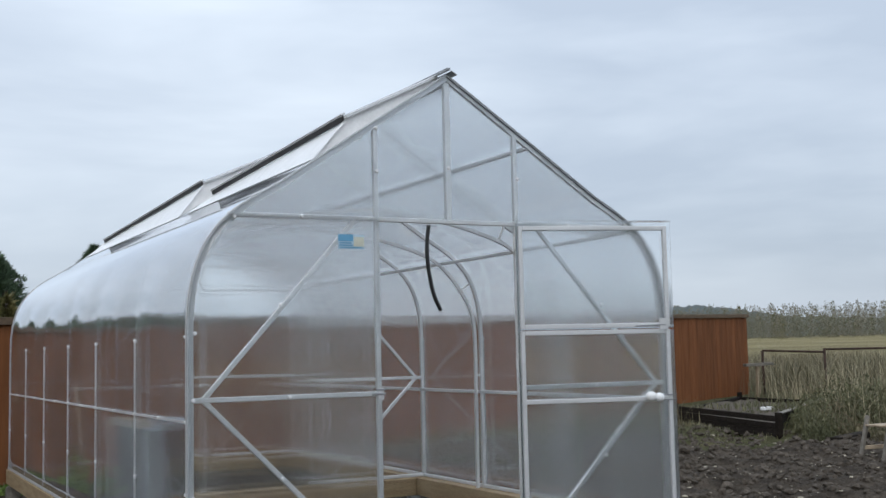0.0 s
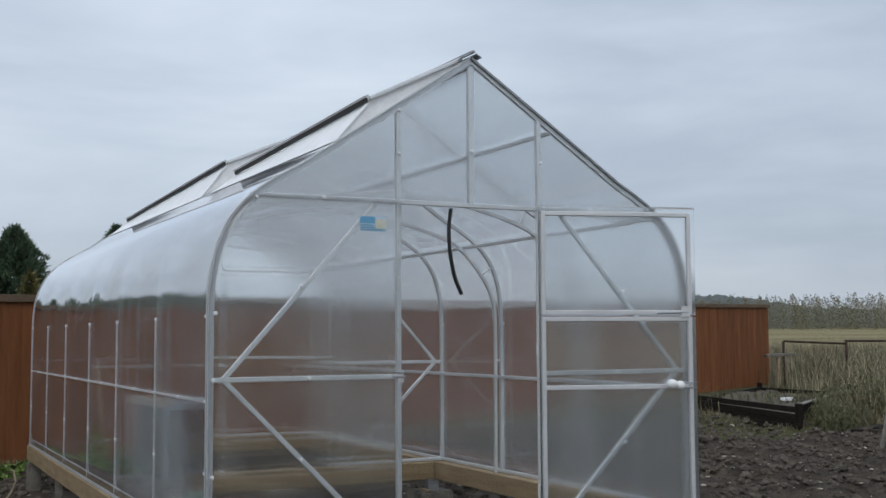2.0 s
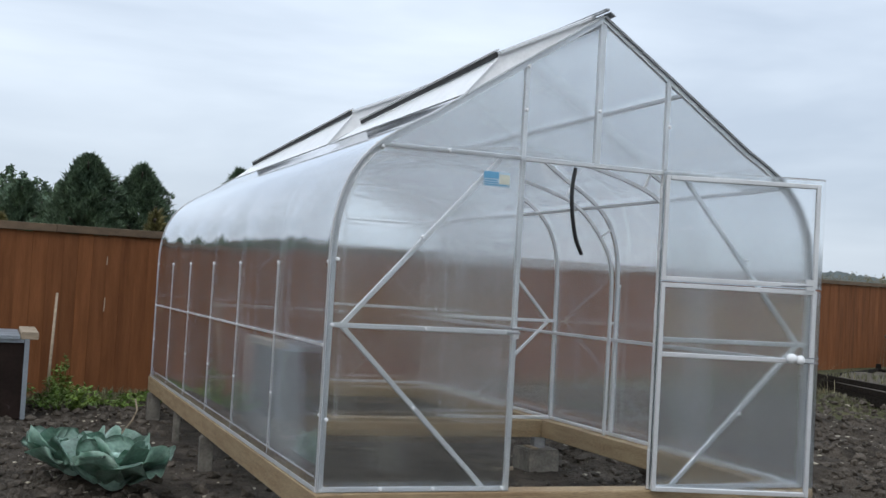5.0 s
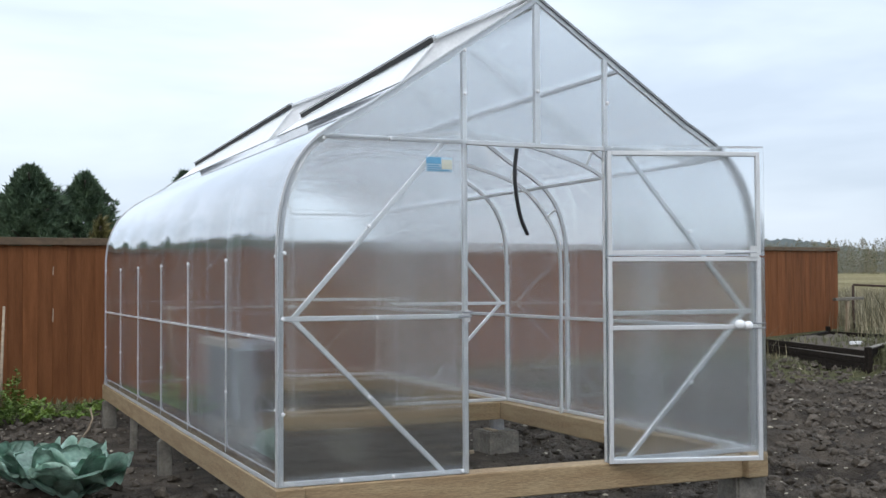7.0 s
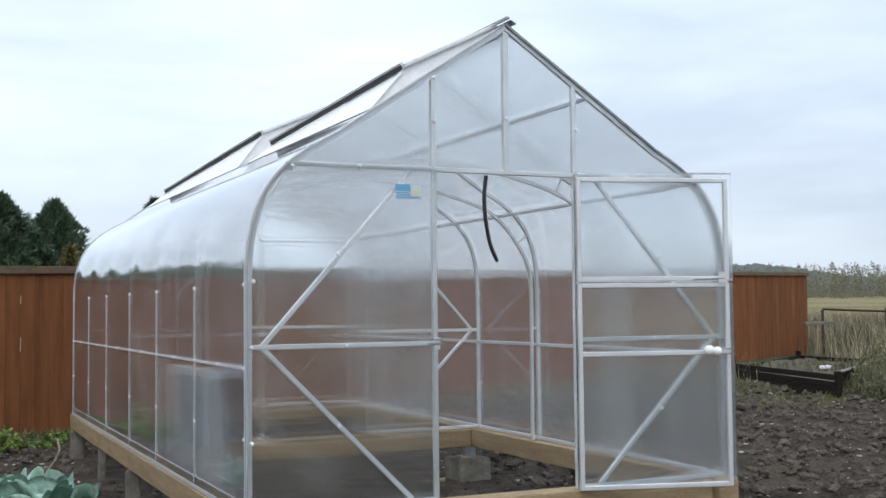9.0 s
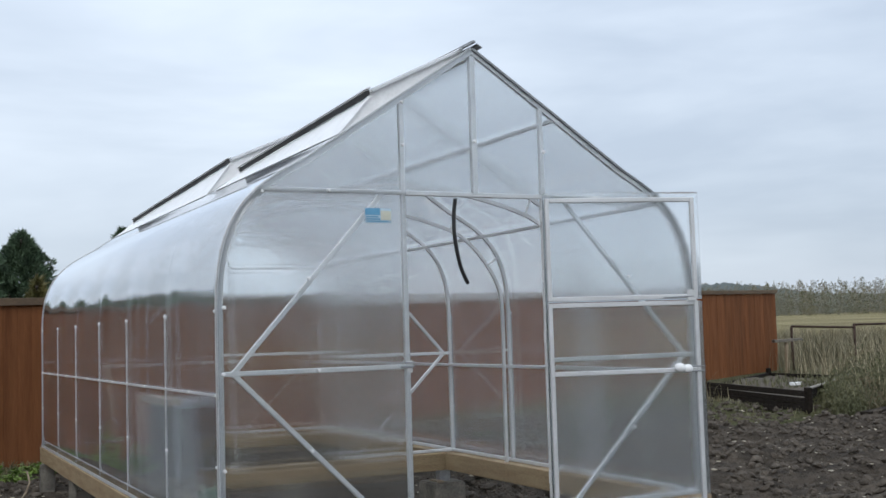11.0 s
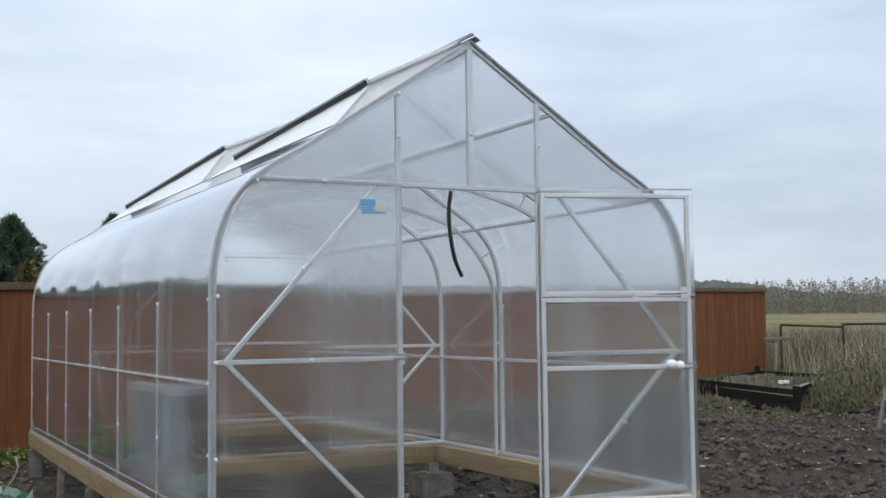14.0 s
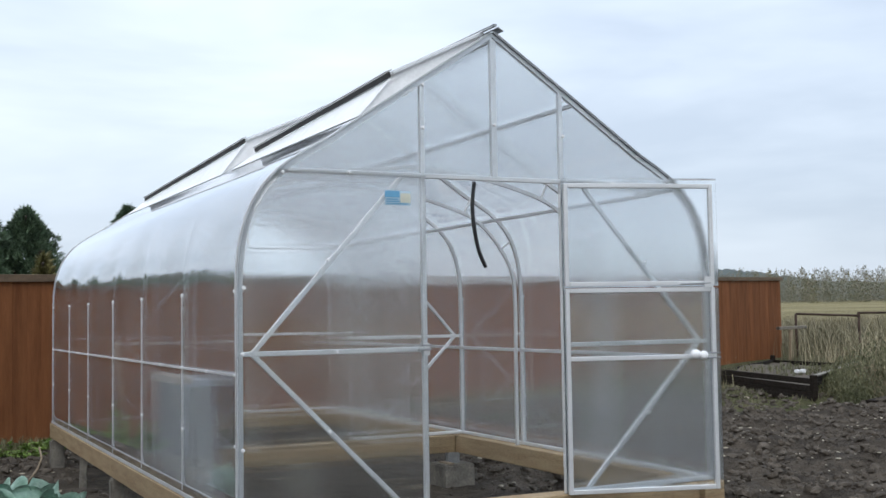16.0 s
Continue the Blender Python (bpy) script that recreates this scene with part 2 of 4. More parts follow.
def ground_material():
    m = bpy.data.materials.new("garden_ground")
    m.use_nodes = True
    n, l = m.node_tree.nodes, m.node_tree.links
    b = n["Principled BSDF"]
    b.inputs["Roughness"].default_value = 0.95
    b.inputs["Specular IOR Level"].default_value = 0.15
    co, at = n.new("ShaderNodeTexCoord"), n.new("ShaderNodeAttribute")
    at.attribute_name = "cover"
    sep = n.new("ShaderNodeSeparateColor")
    l.new(at.outputs["Color"], sep.inputs["Color"])
    tones = []
    for scale, low, high in ((2.2, (0.034, 0.027, 0.021), (0.13, 0.106, 0.082)), (1.4, (0.06, 0.07, 0.028), (0.13, 0.115, 0.06)), (0.06, (0.2, 0.17, 0.085), (0.33, 0.28, 0.15))):
        a, c, ramp = n.new("ShaderNodeTexNoise"), n.new("ShaderNodeTexNoise"), n.new("ShaderNodeValToRGB")
        a.inputs["Scale"].default_value, a.inputs["Detail"].default_value, a.inputs["Roughness"].default_value = scale, 8.0, 0.7
        l.new(co.outputs["Object"], a.inputs["Vector"])
        ramp.color_ramp.elements[0].position, ramp.color_ramp.elements[0].color = 0.35, (*low, 1)
        ramp.color_ramp.elements[1].position, ramp.color_ramp.elements[1].color = 0.68, (*high, 1)
        l.new(a.outputs["Fac"], ramp.inputs["Fac"])
        tones.append(ramp.outputs["Color"])
    last = tones[0]
    for tone, chan in ((tones[1], "Red"), (tones[2], "Green")):
        mix = n.new("ShaderNodeMix")
        mix.data_type = "RGBA"
        l.new(sep.outputs[chan], mix.inputs["Factor"])
        l.new(last, mix.inputs["A"])
        l.new(tone, mix.inputs["B"])
        last = mix.outputs["Result"]
    l.new(last, b.inputs["Base Color"])
    lump, fine, add, bump = n.new("ShaderNodeTexNoise"), n.new("ShaderNodeTexNoise"), n.new("ShaderNodeMath"), n.new("ShaderNodeBump")
    lump.inputs["Scale"].default_value, fine.inputs["Scale"].default_value = 9.0, 45.0
    lump.inputs["Detail"].default_value = 6.0
    add.operation = "ADD"
    for t, s in ((lump, 0), (fine, 1)):
        l.new(co.outputs["Object"], t.inputs["Vector"])
        l.new(t.outputs["Fac"], add.inputs[s])
    bump.inputs["Strength"].default_value, bump.inputs["Distance"].default_value = 1.0, 0.09
    l.new(add.outputs[0], bump.inputs["Height"])
    l.new(bump.outputs["Normal"], b.inputs["Normal"])
    return m


GROUND = ground_material()


# ---- mesh helpers ----
def empty(name, x=0.0, y=0.0, z=0.0, label="", category="", group="", kind=""):
    ob = new(name)
    ob.empty_display_size = 0.1
    ob.matrix_world = pose(x, y, z)
    return tagged(ob, label, category, group, kind)


def mesh_of(name, bm, mat, smooth=False):
    me = bpy.data.meshes.new(name)
    bmesh.ops.recalc_face_normals(bm, faces=bm.faces)
    bm.to_mesh(me)
    bm.free()
    me.materials.append(mat)
    if smooth:
        for p in me.polygons:
            p.use_smooth = True
    return me


def part(name, bm, mat, parent, label="", smooth=False):
    """One mesh under a thing or part; the bmesh is in world metres."""
    ob = new(name, mesh_of(name, bm, mat, smooth))
    if parent is not None:
        ob.parent = parent
        bpy.context.view_layer.update()
        ob.matrix_parent_inverse = parent.matrix_world.inverted()
    return tagged(ob, label)


def thing(name, bm, mat, label, category, group="", kind="", smooth=False):
    return tagged(part(name, bm, mat, None, "", smooth), label, category, group, kind)


def bar(bm, a, b, w=0.028, d=0.028, side=(0, 1, 0), bevel=0.0):
    """A square bar from a to b; d is its size along side, w across it."""
    a, b = Vector(a), Vector(b)
    t = (b - a).normalized()
    s = Vector(side)
    if abs(s.normalized().dot(t)) > 0.99:
        s = Vector((1, 0, 0)) if abs(t.x) < 0.9 else Vector((0, 1, 0))
    s = (s - t * s.dot(t)).normalized()
    u = t.cross(s)
    vs = [bm.verts.new(p + s * i * d / 2 + u * j * w / 2) for p in (a, b) for i, j in ((-1, -1), (1, -1), (1, 1), (-1, 1))]
    fs = [bm.faces.new(vs[:4]), bm.faces.new(vs[4:])]
    for k in range(4):
        fs.append(bm.faces.new((vs[k], vs[(k + 1) % 4], vs[4 + (k + 1) % 4], vs[4 + k])))
    if bevel:
        edges = {e for f in fs for e in f.edges}
        bmesh.ops.bevel(bm, geom=list(edges), offset=bevel, segments=1, affect="EDGES")
    return bm


def rod(a, b, w=0.028, d=0.028, side=(0, 1, 0), bevel=0.003):
    return bar(bmesh.new(), a, b, w, d, side, bevel)


def sweep(pts, w, d, y):
    """A square tube that follows (x, z) points in the plane at y."""
    bm = bmesh.new()
    rings = []
    for i, p in enumerate(pts):
        a, b = Vector(pts[max(i - 1, 0)]), Vector(pts[min(i + 1, len(pts) - 1)])
        t = (b - a).normalized()
        n = Vector((-t.y, t.x)) * w / 2
        p = Vector(p)
        rings.append([bm.verts.new((q.x, y + s * d / 2, q.y)) for q, s in ((p - n, -1), (p - n, 1), (p + n, 1), (p + n, -1))])
    for r, q in zip(rings, rings[1:]):
        for k in range(4):
            bm.faces.new((r[k], r[(k + 1) % 4], q[(k + 1) % 4], q[k]))
    bm.faces.new(rings[0])
    bm.faces.new(rings[-1][::-1])
    return bm


def pipe(pts, r, n=8, taper=1.0):
    bm = bmesh.new()
    rings = []
    for i, p in enumerate(pts):
        a, b = Vector(pts[max(i - 1, 0)]), Vector(pts[min(i + 1, len(pts) - 1)])
        t = (b - a).normalized()
        u = t.orthogonal().normalized()
        v = t.cross(u)
        rr = r * (1 + (taper - 1) * i / max(len(pts) - 1, 1))
        rings.append([bm.verts.new(Vector(p) + (u * math.cos(2 * math.pi * k / n) + v * math.sin(2 * math.pi * k / n)) * rr) for k in range(n)])
    for x, y in zip(rings, rings[1:]):
        # match the start of each ring, so that the tube does not twist
        off = min(range(n), key=lambda o: (x[0].co - y[o].co).length)
        for k in range(n):
            bm.faces.new((x[k], x[(k + 1) % n], y[(k + 1 + off) % n], y[(k + off) % n]))
    bm.faces.new(rings[0])
    bm.faces.new(rings[-1])
    return bm


def plate(poly, y, thick=0.005):
    """A flat sheet with an (x, z) outline, upright across y."""
    bm = bmesh.new()
    a = [bm.verts.new((x, y - thick / 2, z)) for x, z in poly]
    b = [bm.verts.new((x, y + thick / 2, z)) for x, z in poly]
    bm.faces.new(a)
    bm.faces.new(b[::-1])
    for k in range(len(poly)):
        j = (k + 1) % len(poly)
        bm.faces.new((a[k], a[j], b[j], b[k]))
    return bm


def box(x0, y0, z0, x1, y1, z1, bevel=0.0):
    bm = bmesh.new()
    bmesh.ops.create_cube(bm, size=1)
    bmesh.ops.transform(bm, matrix=Matrix.Translation(((x0 + x1) / 2, (y0 + y1) / 2, (z0 + z1) / 2)) @ Matrix.Diagonal((x1 - x0, y1 - y0, z1 - z0, 1)), verts=bm.verts)
    if bevel:
        bmesh.ops.bevel(bm, geom=bm.edges[:], offset=bevel, segments=2, affect="EDGES")
    return bm


# ---- ground ----
def axis_steps(lo, hi, fine, start, end, grow=1.22):
    mid = list(np.arange(start, end + fine / 2, fine))
    left, right, step = [], [], fine
    p = start
    while p > lo:
        step *= grow
        p -= step
        left.append(p)
    p, step = end, fine
    while p < hi:
        step *= grow
        p += step
        right.append(p)
    return np.array(left[::-1] + mid + right)


def fence_y(x):
    return 8.93 + 0.447 * x


def far_rise(x, y):
    """The open field climbs gently away from the garden on its eastern side."""
    d, a = math.hypot(x - 1, y), math.degrees(math.atan2(x, y))
    side = min(max((a - 18) / 14, 0), 1) * min(max((170 - a) / 40, 0), 1)
    return 0.0115 * side * max(0.0, min(d, 700) - 20)


def fence_rise(x):
    return 0.0148 * (x - 1.3)


def lift(x, y):
    """Height of the land: level in the garden, tilled and lumpy, rising a little far off."""
    far = math.hypot(x - 1, y)
    h = 0.0
    near = max(0.0, 1 - far / 60)
    tilled = 1.0 if (x > 3.4 and y < fence_y(x) - 1.5 and x < 12) else 0.45
    if near > 0:
        h += near * tilled * (0.15 * noise.noise((x * 0.9, y * 0.9, 0)) + 0.08 * noise.noise((x * 2.6, y * 2.6, 5)) + 0.07 * noise.noise((x * 5, y * 5, 9)))
    if tilled > 0.9:
        # shallow dug ridges
        h += 0.035 * math.sin((x * 0.62 + y * 0.78) * 5.2 + 2.2 * noise.noise((x * 0.6, y * 0.6, 15)))
    if -0.4 < x < 3.4 and -0.4 < y < 7.0:
        h *= 0.5
        h -= 0.02
    if 14 < far < 60:
        h += 0.12 * min((far - 14) / 10, 1)
    elif far >= 60:
        h += 0.12
    return h + far_rise(x, y)


def build_ground():
    xs = axis_steps(-1500, 2500, 0.11, -5, 13)
    ys = axis_steps(-1200, 2500, 0.11, -3.5, 12)
    gx, gy = np.meshgrid(xs, ys)
    pts = [(x, y, lift(x, y)) for x, y in zip(gx.ravel(), gy.ravel())]
    nx, ny = len(xs), len(ys)
    idx = np.arange(nx * ny).reshape(ny, nx)
    faces = np.stack([idx[:-1, :-1], idx[:-1, 1:], idx[1:, 1:], idx[1:, :-1]], -1).reshape(-1, 4)
    me = bpy.data.meshes.new("ground")
    me.from_pydata(pts, [], faces.tolist())
    cover = np.zeros((len(pts), 4), np.float32)
    for i, (x, y, z) in enumerate(pts):
        far = math.hypot(x - 1, y)
        wob = 0.9 * noise.noise((x * 0.7, y * 0.7, 3))
        d = fence_y(x) - y
        grass = 1.0 if (d < 1.1 + wob or far > 15.5 + wob or x < -5 or (x > 9.6 + wob and y > 7.2 + wob)) else 0.0
        cover[i, 0] = grass
        cover[i, 1] = min(max((far - 34) / 12, 0), 1)
        cover[i, 3] = 1
    at = me.attributes.new("cover", "FLOAT_COLOR", "POINT")
    at.data.foreach_set("color", cover.ravel())
    for p in me.polygons:
        p.use_smooth = True
    me.materials.append(GROUND)
    return tagged(new("ground", me), "dark tilled garden soil with rough grass edges", "ground", kind="structure")


ground = build_ground()


# ---- greenhouse ----
W, L, ZB = 3.0, 6.63, 0.41
ARCH_Y = (0.0, 1.13, 2.29, 3.35, 4.49, 5.55, L)
Z_RAIL, Z_SIDE, Z_TIE = 1.263, 1.158, 2.215
X_DL, X_DR = 1.047, 1.945
TUBE = 0.025
Y_MID = ARCH_Y[3]


def half_profile():
    """(x, z) from the sill up to the ridge, for the wall at x = 0."""
    pts = [(0, ZB), (0, 1.0), (0, 1.6)]
    p0, p1, p2, p3 = Vector((0, 1.6)), Vector((0, 2.12)), Vector((0.22, 2.235)), Vector((0.5, 2.388))
    for i in range(1, 15):
        t = i / 14
        q = p0 * (1 - t) ** 3 + p1 * 3 * t * (1 - t) ** 2 + p2 * 3 * t * t * (1 - t) + p3 * t**3
        pts.append((q.x, q.y))
    return pts + [(1.0, 2.722), (1.5, 3.05)]


PROF = half_profile()


def roof_z(x):
    x = min(x, W - x)
    for (a, za), (b, zb) in zip(PROF[2:], PROF[3:]):
        if a <= x <= b:
            return za + (zb - za) * (x - a) / (b - a)
    return ZB


def offset_profile(d):
    """The profile set in by d along its normals."""
    out = []
    for i, p in enumerate(PROF):
        a, b = Vector(PROF[max(i - 1, 0)]), Vector(PROF[min(i + 1, len(PROF) - 1)])
        t = (b - a).normalized()
        out.append((p[0] + t.y * d, p[1] - t.x * d))
    return out


def smooth_line(pts, n=4):
    """A smooth run of points through the given ones."""
    out = []
    for i in range(len(pts) - 1):
        a, b, c, d = (Vector(pts[min(max(k, 0), len(pts) - 1)]) for k in (i - 1, i, i + 1, i + 2))
        for k in range(n):
            t = k / n
            q = 0.5 * (2 * b + (c - a) * t + (2 * a - 5 * b + 4 * c - d) * t * t + (3 * b - a - 3 * c + d) * t**3)
            out.append((q.x, q.y))
    return out + [tuple(pts[-1])]


house = empty("greenhouse", 1.5, 3.3, ZB, "clear twin-wall polycarbonate greenhouse on a white steel tube frame", "greenhouse")


def arch(y, inset=TUBE / 2, start=0):
    half = offset_profile(inset)[start:]
    if inset > 0:
        half[-1] = (1.5, half[-1][1])
    full = half + [(W - x, z) for x, z in half[-2::-1]]
    return sweep(full, TUBE, TUBE, y)


for y in ARCH_Y:
    part("arch", arch(y), STEEL, house)
for k in (1, 2, 4, 5):
    # inner arch of the truss with its short struts
    y = ARCH_Y[k]
    inner = smooth_line(((0.07, ZB), (0.068, 1.0), (0.064, 1.5), (0.087, 1.762), (0.191, 1.962), (0.345, 2.137), (0.522, 2.242), (0.868, 2.341), (1.2, 2.39), (1.5, 2.42)))
    full = inner + [(W - x, z) for x, z in inner[-2::-1]]
    part("inner_arch", sweep(full, 0.022, 0.022, y), STEEL, house)
    for x0, z0, x1, z1 in ((0.01, 1.29, 0.068, 1.29), (0.085, 2.03, 0.191, 1.962), (0.45, 2.37, 0.51, 2.238)):
        for m in (0, 1):
            f = (lambda v: W - v) if m else (lambda v: v)
            part("strut", rod((f(x0), y, z0), (f(x1), y, z1), 0.016, 0.016), STEEL, house)

# rails along the side walls, purlins and ridge bar
for x in (TUBE / 2, W - TUBE / 2):
    for z in (ZB + TUBE / 2, Z_SIDE):
        part("side_rail", rod((x, 0, z), (x, L, z), TUBE, 0.022, (1, 0, 0)), STEEL, house)
for x in (0.235, W - 0.235):
    part("purlin", rod((x, 0, 2.19), (x, L, 2.19), 0.024, 0.024), STEEL, house)
for x in (0.96, W - 0.96):
    part("purlin", rod((x, 0, roof_z(0.96) - 0.022), (x, L, roof_z(0.96) - 0.022), 0.024, 0.024), STEEL, house)
part("ridge_bar", rod((1.5, 0, 3.015), (1.5, L, 3.015)), STEEL, house)


def end_frame(y, gable=True):
    """The frame of one cross wall: door posts, rails, braces and gable posts."""
    top = Z_TIE
    for x in (X_DL, X_DR):
        part("door_post", rod((x, y, ZB), (x, y, roof_z(x) - 0.02 if gable else top), 0.027, 0.027), STEEL, house)
    if gable:
        part("tie_beam", rod((0.21, y, top), (W - 0.21, y, top), 0.026, 0.026), STEEL, house)
        part("gable_post", rod((1.5, y, top), (1.5, y, 3.015), 0.036, 0.03), STEEL, house)
    for m in (0, 1):
        f = (lambda v: W - v) if m else (lambda v: v)
        part("cross_rail", rod((f(0.02), y, Z_RAIL), (f(X_DL), y, Z_RAIL), 0.026, 0.026), STEEL, house)
        part("sill_rail", rod((f(0.02), y, ZB + 0.013), (f(X_DL), y, ZB + 0.013), 0.026, 0.026), STEEL, house)
        part("brace", rod((f(0.075), y, Z_RAIL), (f(0.93), y, top if gable else 2.2), 0.026, 0.02), STEEL, house)
        part("brace", rod((f(0.075), y, Z_RAIL), (f(0.91), y, ZB + 0.02), 0.026, 0.02), STEEL, house)


end_frame(0.0)
end_frame(L)
end_frame(Y_MID, False)

# end walls of sheet: the front with its doorway left open
OUT = 0.018
side_poly = [(x, z) for x, z in PROF if z <= Z_TIE]
left_wall = side_poly + [(0.225, Z_TIE), (X_DL + 0.012, Z_TIE), (X_DL + 0.012, ZB)]
gable_poly = [(0.225, Z_TIE + 0.002)] + [(x, z) for x, z in PROF if z > Z_TIE + 0.01]
gable_poly = gable_poly + [(W - x, z) for x, z in gable_poly[-2::-1]]


def bowed(left, right, z0, z1, y, bow, thick=0.005, nx=18, nz=28):
    """A thin upright sheet between two edges x = left(z), right(z); it bows outwards between its fixings."""
    bm = bmesh.new()
    faces = []
    for dy in (-thick / 2, thick / 2):
        rows = []
        for j in range(nz + 1):
            v = j / nz
            z = z0 + (z1 - z0) * v
            row = []
            for i in range(nx + 1):
                u = i / nx
                swell = (1 - (2 * u - 1) ** 6) * (1 - (2 * v - 1) ** 6)
                row.append(bm.verts.new((left(z) + (right(z) - left(z)) * u, y + dy - bow * swell, z)))
            rows.append(row)
        for a, b in zip(rows, rows[1:]):
            for k in range(nx):
                bm.faces.new((a[k], a[k + 1], b[k + 1], b[k]))
        faces.append(rows)
    a, b = faces
    rim = lambda g: [g[0][i] for i in range(nx)] + [g[j][nx] for j in range(nz)] + [g[nz][i] for i in range(nx, 0, -1)] + [g[j][0] for j in range(nz, 0, -1)]
    ra, rb = rim(a), rim(b)
    for k in range(len(ra)):
        j = (k + 1) % len(ra)
        bm.faces.new((ra[k], ra[j], rb[j], rb[k]))
    return bm


def edge_x(z):
    """Where the left side of the profile stands at height z."""
    for (a, za), (b, zb) in zip(PROF, PROF[1:]):
        if za <= z <= zb:
            return a + (b - a) * (z - za) / (zb - za)
    return PROF[0][0]


part("wall_panel", bowed(edge_x, lambda z: X_DL + 0.012, ZB, Z_TIE, -OUT, 0.007), POLY, house, "clear polycarbonate front panel", smooth=True)
part("wall_panel", bowed(lambda z: X_DR - 0.012, lambda z: W - edge_x(z), ZB, Z_TIE, -OUT, 0.007), POLY, house, smooth=True)
part("gable_panel", plate(gable_poly, -OUT), POLY_GABLE, house)
part("wall_panel", plate(side_poly + [(W - x, z) for x, z in side_poly[::-1]], L + OUT), POLY, house)
part("gable_panel", plate(gable_poly, L + OUT), POLY, house)


def skin(mirror, y0, y1, lo, hi):
    """A bent sheet over the arches; it bellies out a little between them."""
    bm = bmesh.new()
    pts = [p for p in PROF if p[1] <= 3.06]
    fine = []
    for a, b in zip(pts, pts[1:]):
        n = 4 if abs(b[1] - a[1]) > 0.25 else 1
        fine += [(a[0] + (b[0] - a[0]) * i / n, a[1] + (b[1] - a[1]) * i / n) for i in range(n)]
    fine.append(pts[-1])
    fine = [p for p in fine if lo <= p[1] <= hi]
    n = max(2, round((y1 - y0) * 15))
    grids = []
    for layer in (0.004, 0.009):
        rows = []
        for j in range(n + 1):
            y = y0 + (y1 - y0) * j / n
            bay = max(b for b in range(6) if b == 0 or ARCH_Y[b] <= y)
            belly = 0.013 * math.sin(math.pi * (y - ARCH_Y[bay]) / (ARCH_Y[bay + 1] - ARCH_Y[bay])) ** 2
            row = []
            for i, p in enumerate(fine):
                a, b = Vector(fine[max(i - 1, 0)]), Vector(fine[min(i + 1, len(fine) - 1)])
                t = (b - a).normalized()
                amount = belly * math.exp(-(((p[1] - 1.72) / 0.22) ** 2))
                q = (p[0] - t.y * (layer + amount), p[1] + t.x * (layer + amount))
                row.append(bm.verts.new((W - q[0] if mirror else q[0], y, q[1])))
            rows.append(row)
        grids.append(rows)
    for g in grids:
        for r, s in zip(g, g[1:]):
            for k in range(len(r) - 1):
                bm.faces.new((r[k], r[k + 1], s[k + 1], s[k]))
    inner, outer = grids
    for k in range(len(fine) - 1):
        for j in [m for m, y in ((0, y0), (n, y1)) if y < 0 or y > L]:
            bm.faces.new((inner[j][k], inner[j][k + 1], outer[j][k + 1], outer[j][k]))
    for j in range(n):
        for k in (0, len(fine) - 1):
            bm.faces.new((inner[j][k], inner[j + 1][k], outer[j + 1][k], outer[j][k]))
    return bm


for mirror in (0, 1):
    for k in range(3):
        part("roof_sheet", skin(mirror, ARCH_Y[2 * k] - (0.03 if k == 0 else 0), ARCH_Y[2 * k + 2] + (0.03 if k == 2 else 0.0), 0, 4), POLY_ROOF, house, "bent clear polycarbonate sheet", smooth=True)

for x in (-0.019, W + 0.019):
    part("sill_strip", rod((x, -0.02, ZB + 0.014), (x, L + 0.02, ZB + 0.014), 0.024, 0.005, (1, 0, 0), 0.001), STEEL, house)

# narrow strips added outside the side walls, standing in for tubes seen through the sheet
for x in (-0.0125, W + 0.0125):
    for y in ARCH_Y[1:6]:
        part("rib_stand_in", rod((x, y, ZB + 0.03), (x, y, 1.6), 0.013, 0.003, (1, 0, 0), 0.0008), STEEL, house)
    part("rail_stand_in", rod((x, 0.0, Z_SIDE), (x, L, Z_SIDE), 0.013, 0.003, (1, 0, 0), 0.0008), STEEL, house)

# edge strips along the front arch and the ridge cap
for y in (-0.024, L + 0.024):
    half = offset_profile(-0.006)
    yy = y - math.copysign(0.004, y - 1)
    part("edge_strip", sweep(half, 0.01, 0.008, yy), EDGE, house, "pale grey metal edging strip")
    # right half takes the darker metal: shade on its underside put into the colour
    part("edge_strip", sweep([(W - x, z) for x, z in half], 0.014, 0.012, yy), STEEL_DULL, house, "metal edging strip, darker to carry the shade of its underside")
    for m in (0, 1):
        cover = [((W - x) if m else x, z) for x, z in offset_profile(-0.0145)]
        part("corner_cover", sweep(cover, 0.003, 0.012, y + math.copysign(0.012, 1 - y)), STEEL, house)
cap = bmesh.new()
for s in (-1, 1):
    bar(cap, (1.5 + s * 0.035, -0.05, 3.07), (1.5 + s * 0.035, L + 0.05, 3.065), 0.005, 0.04, (1, 0, -0.6 * s))
bar(cap, (1.5, -0.05, 3.091), (1.5, L + 0.05, 3.091), 0.012, 0.02, (1, 0, 0))
part("ridge_cap", cap, STEEL_DULL, house, "dull grey metal ridge cap")


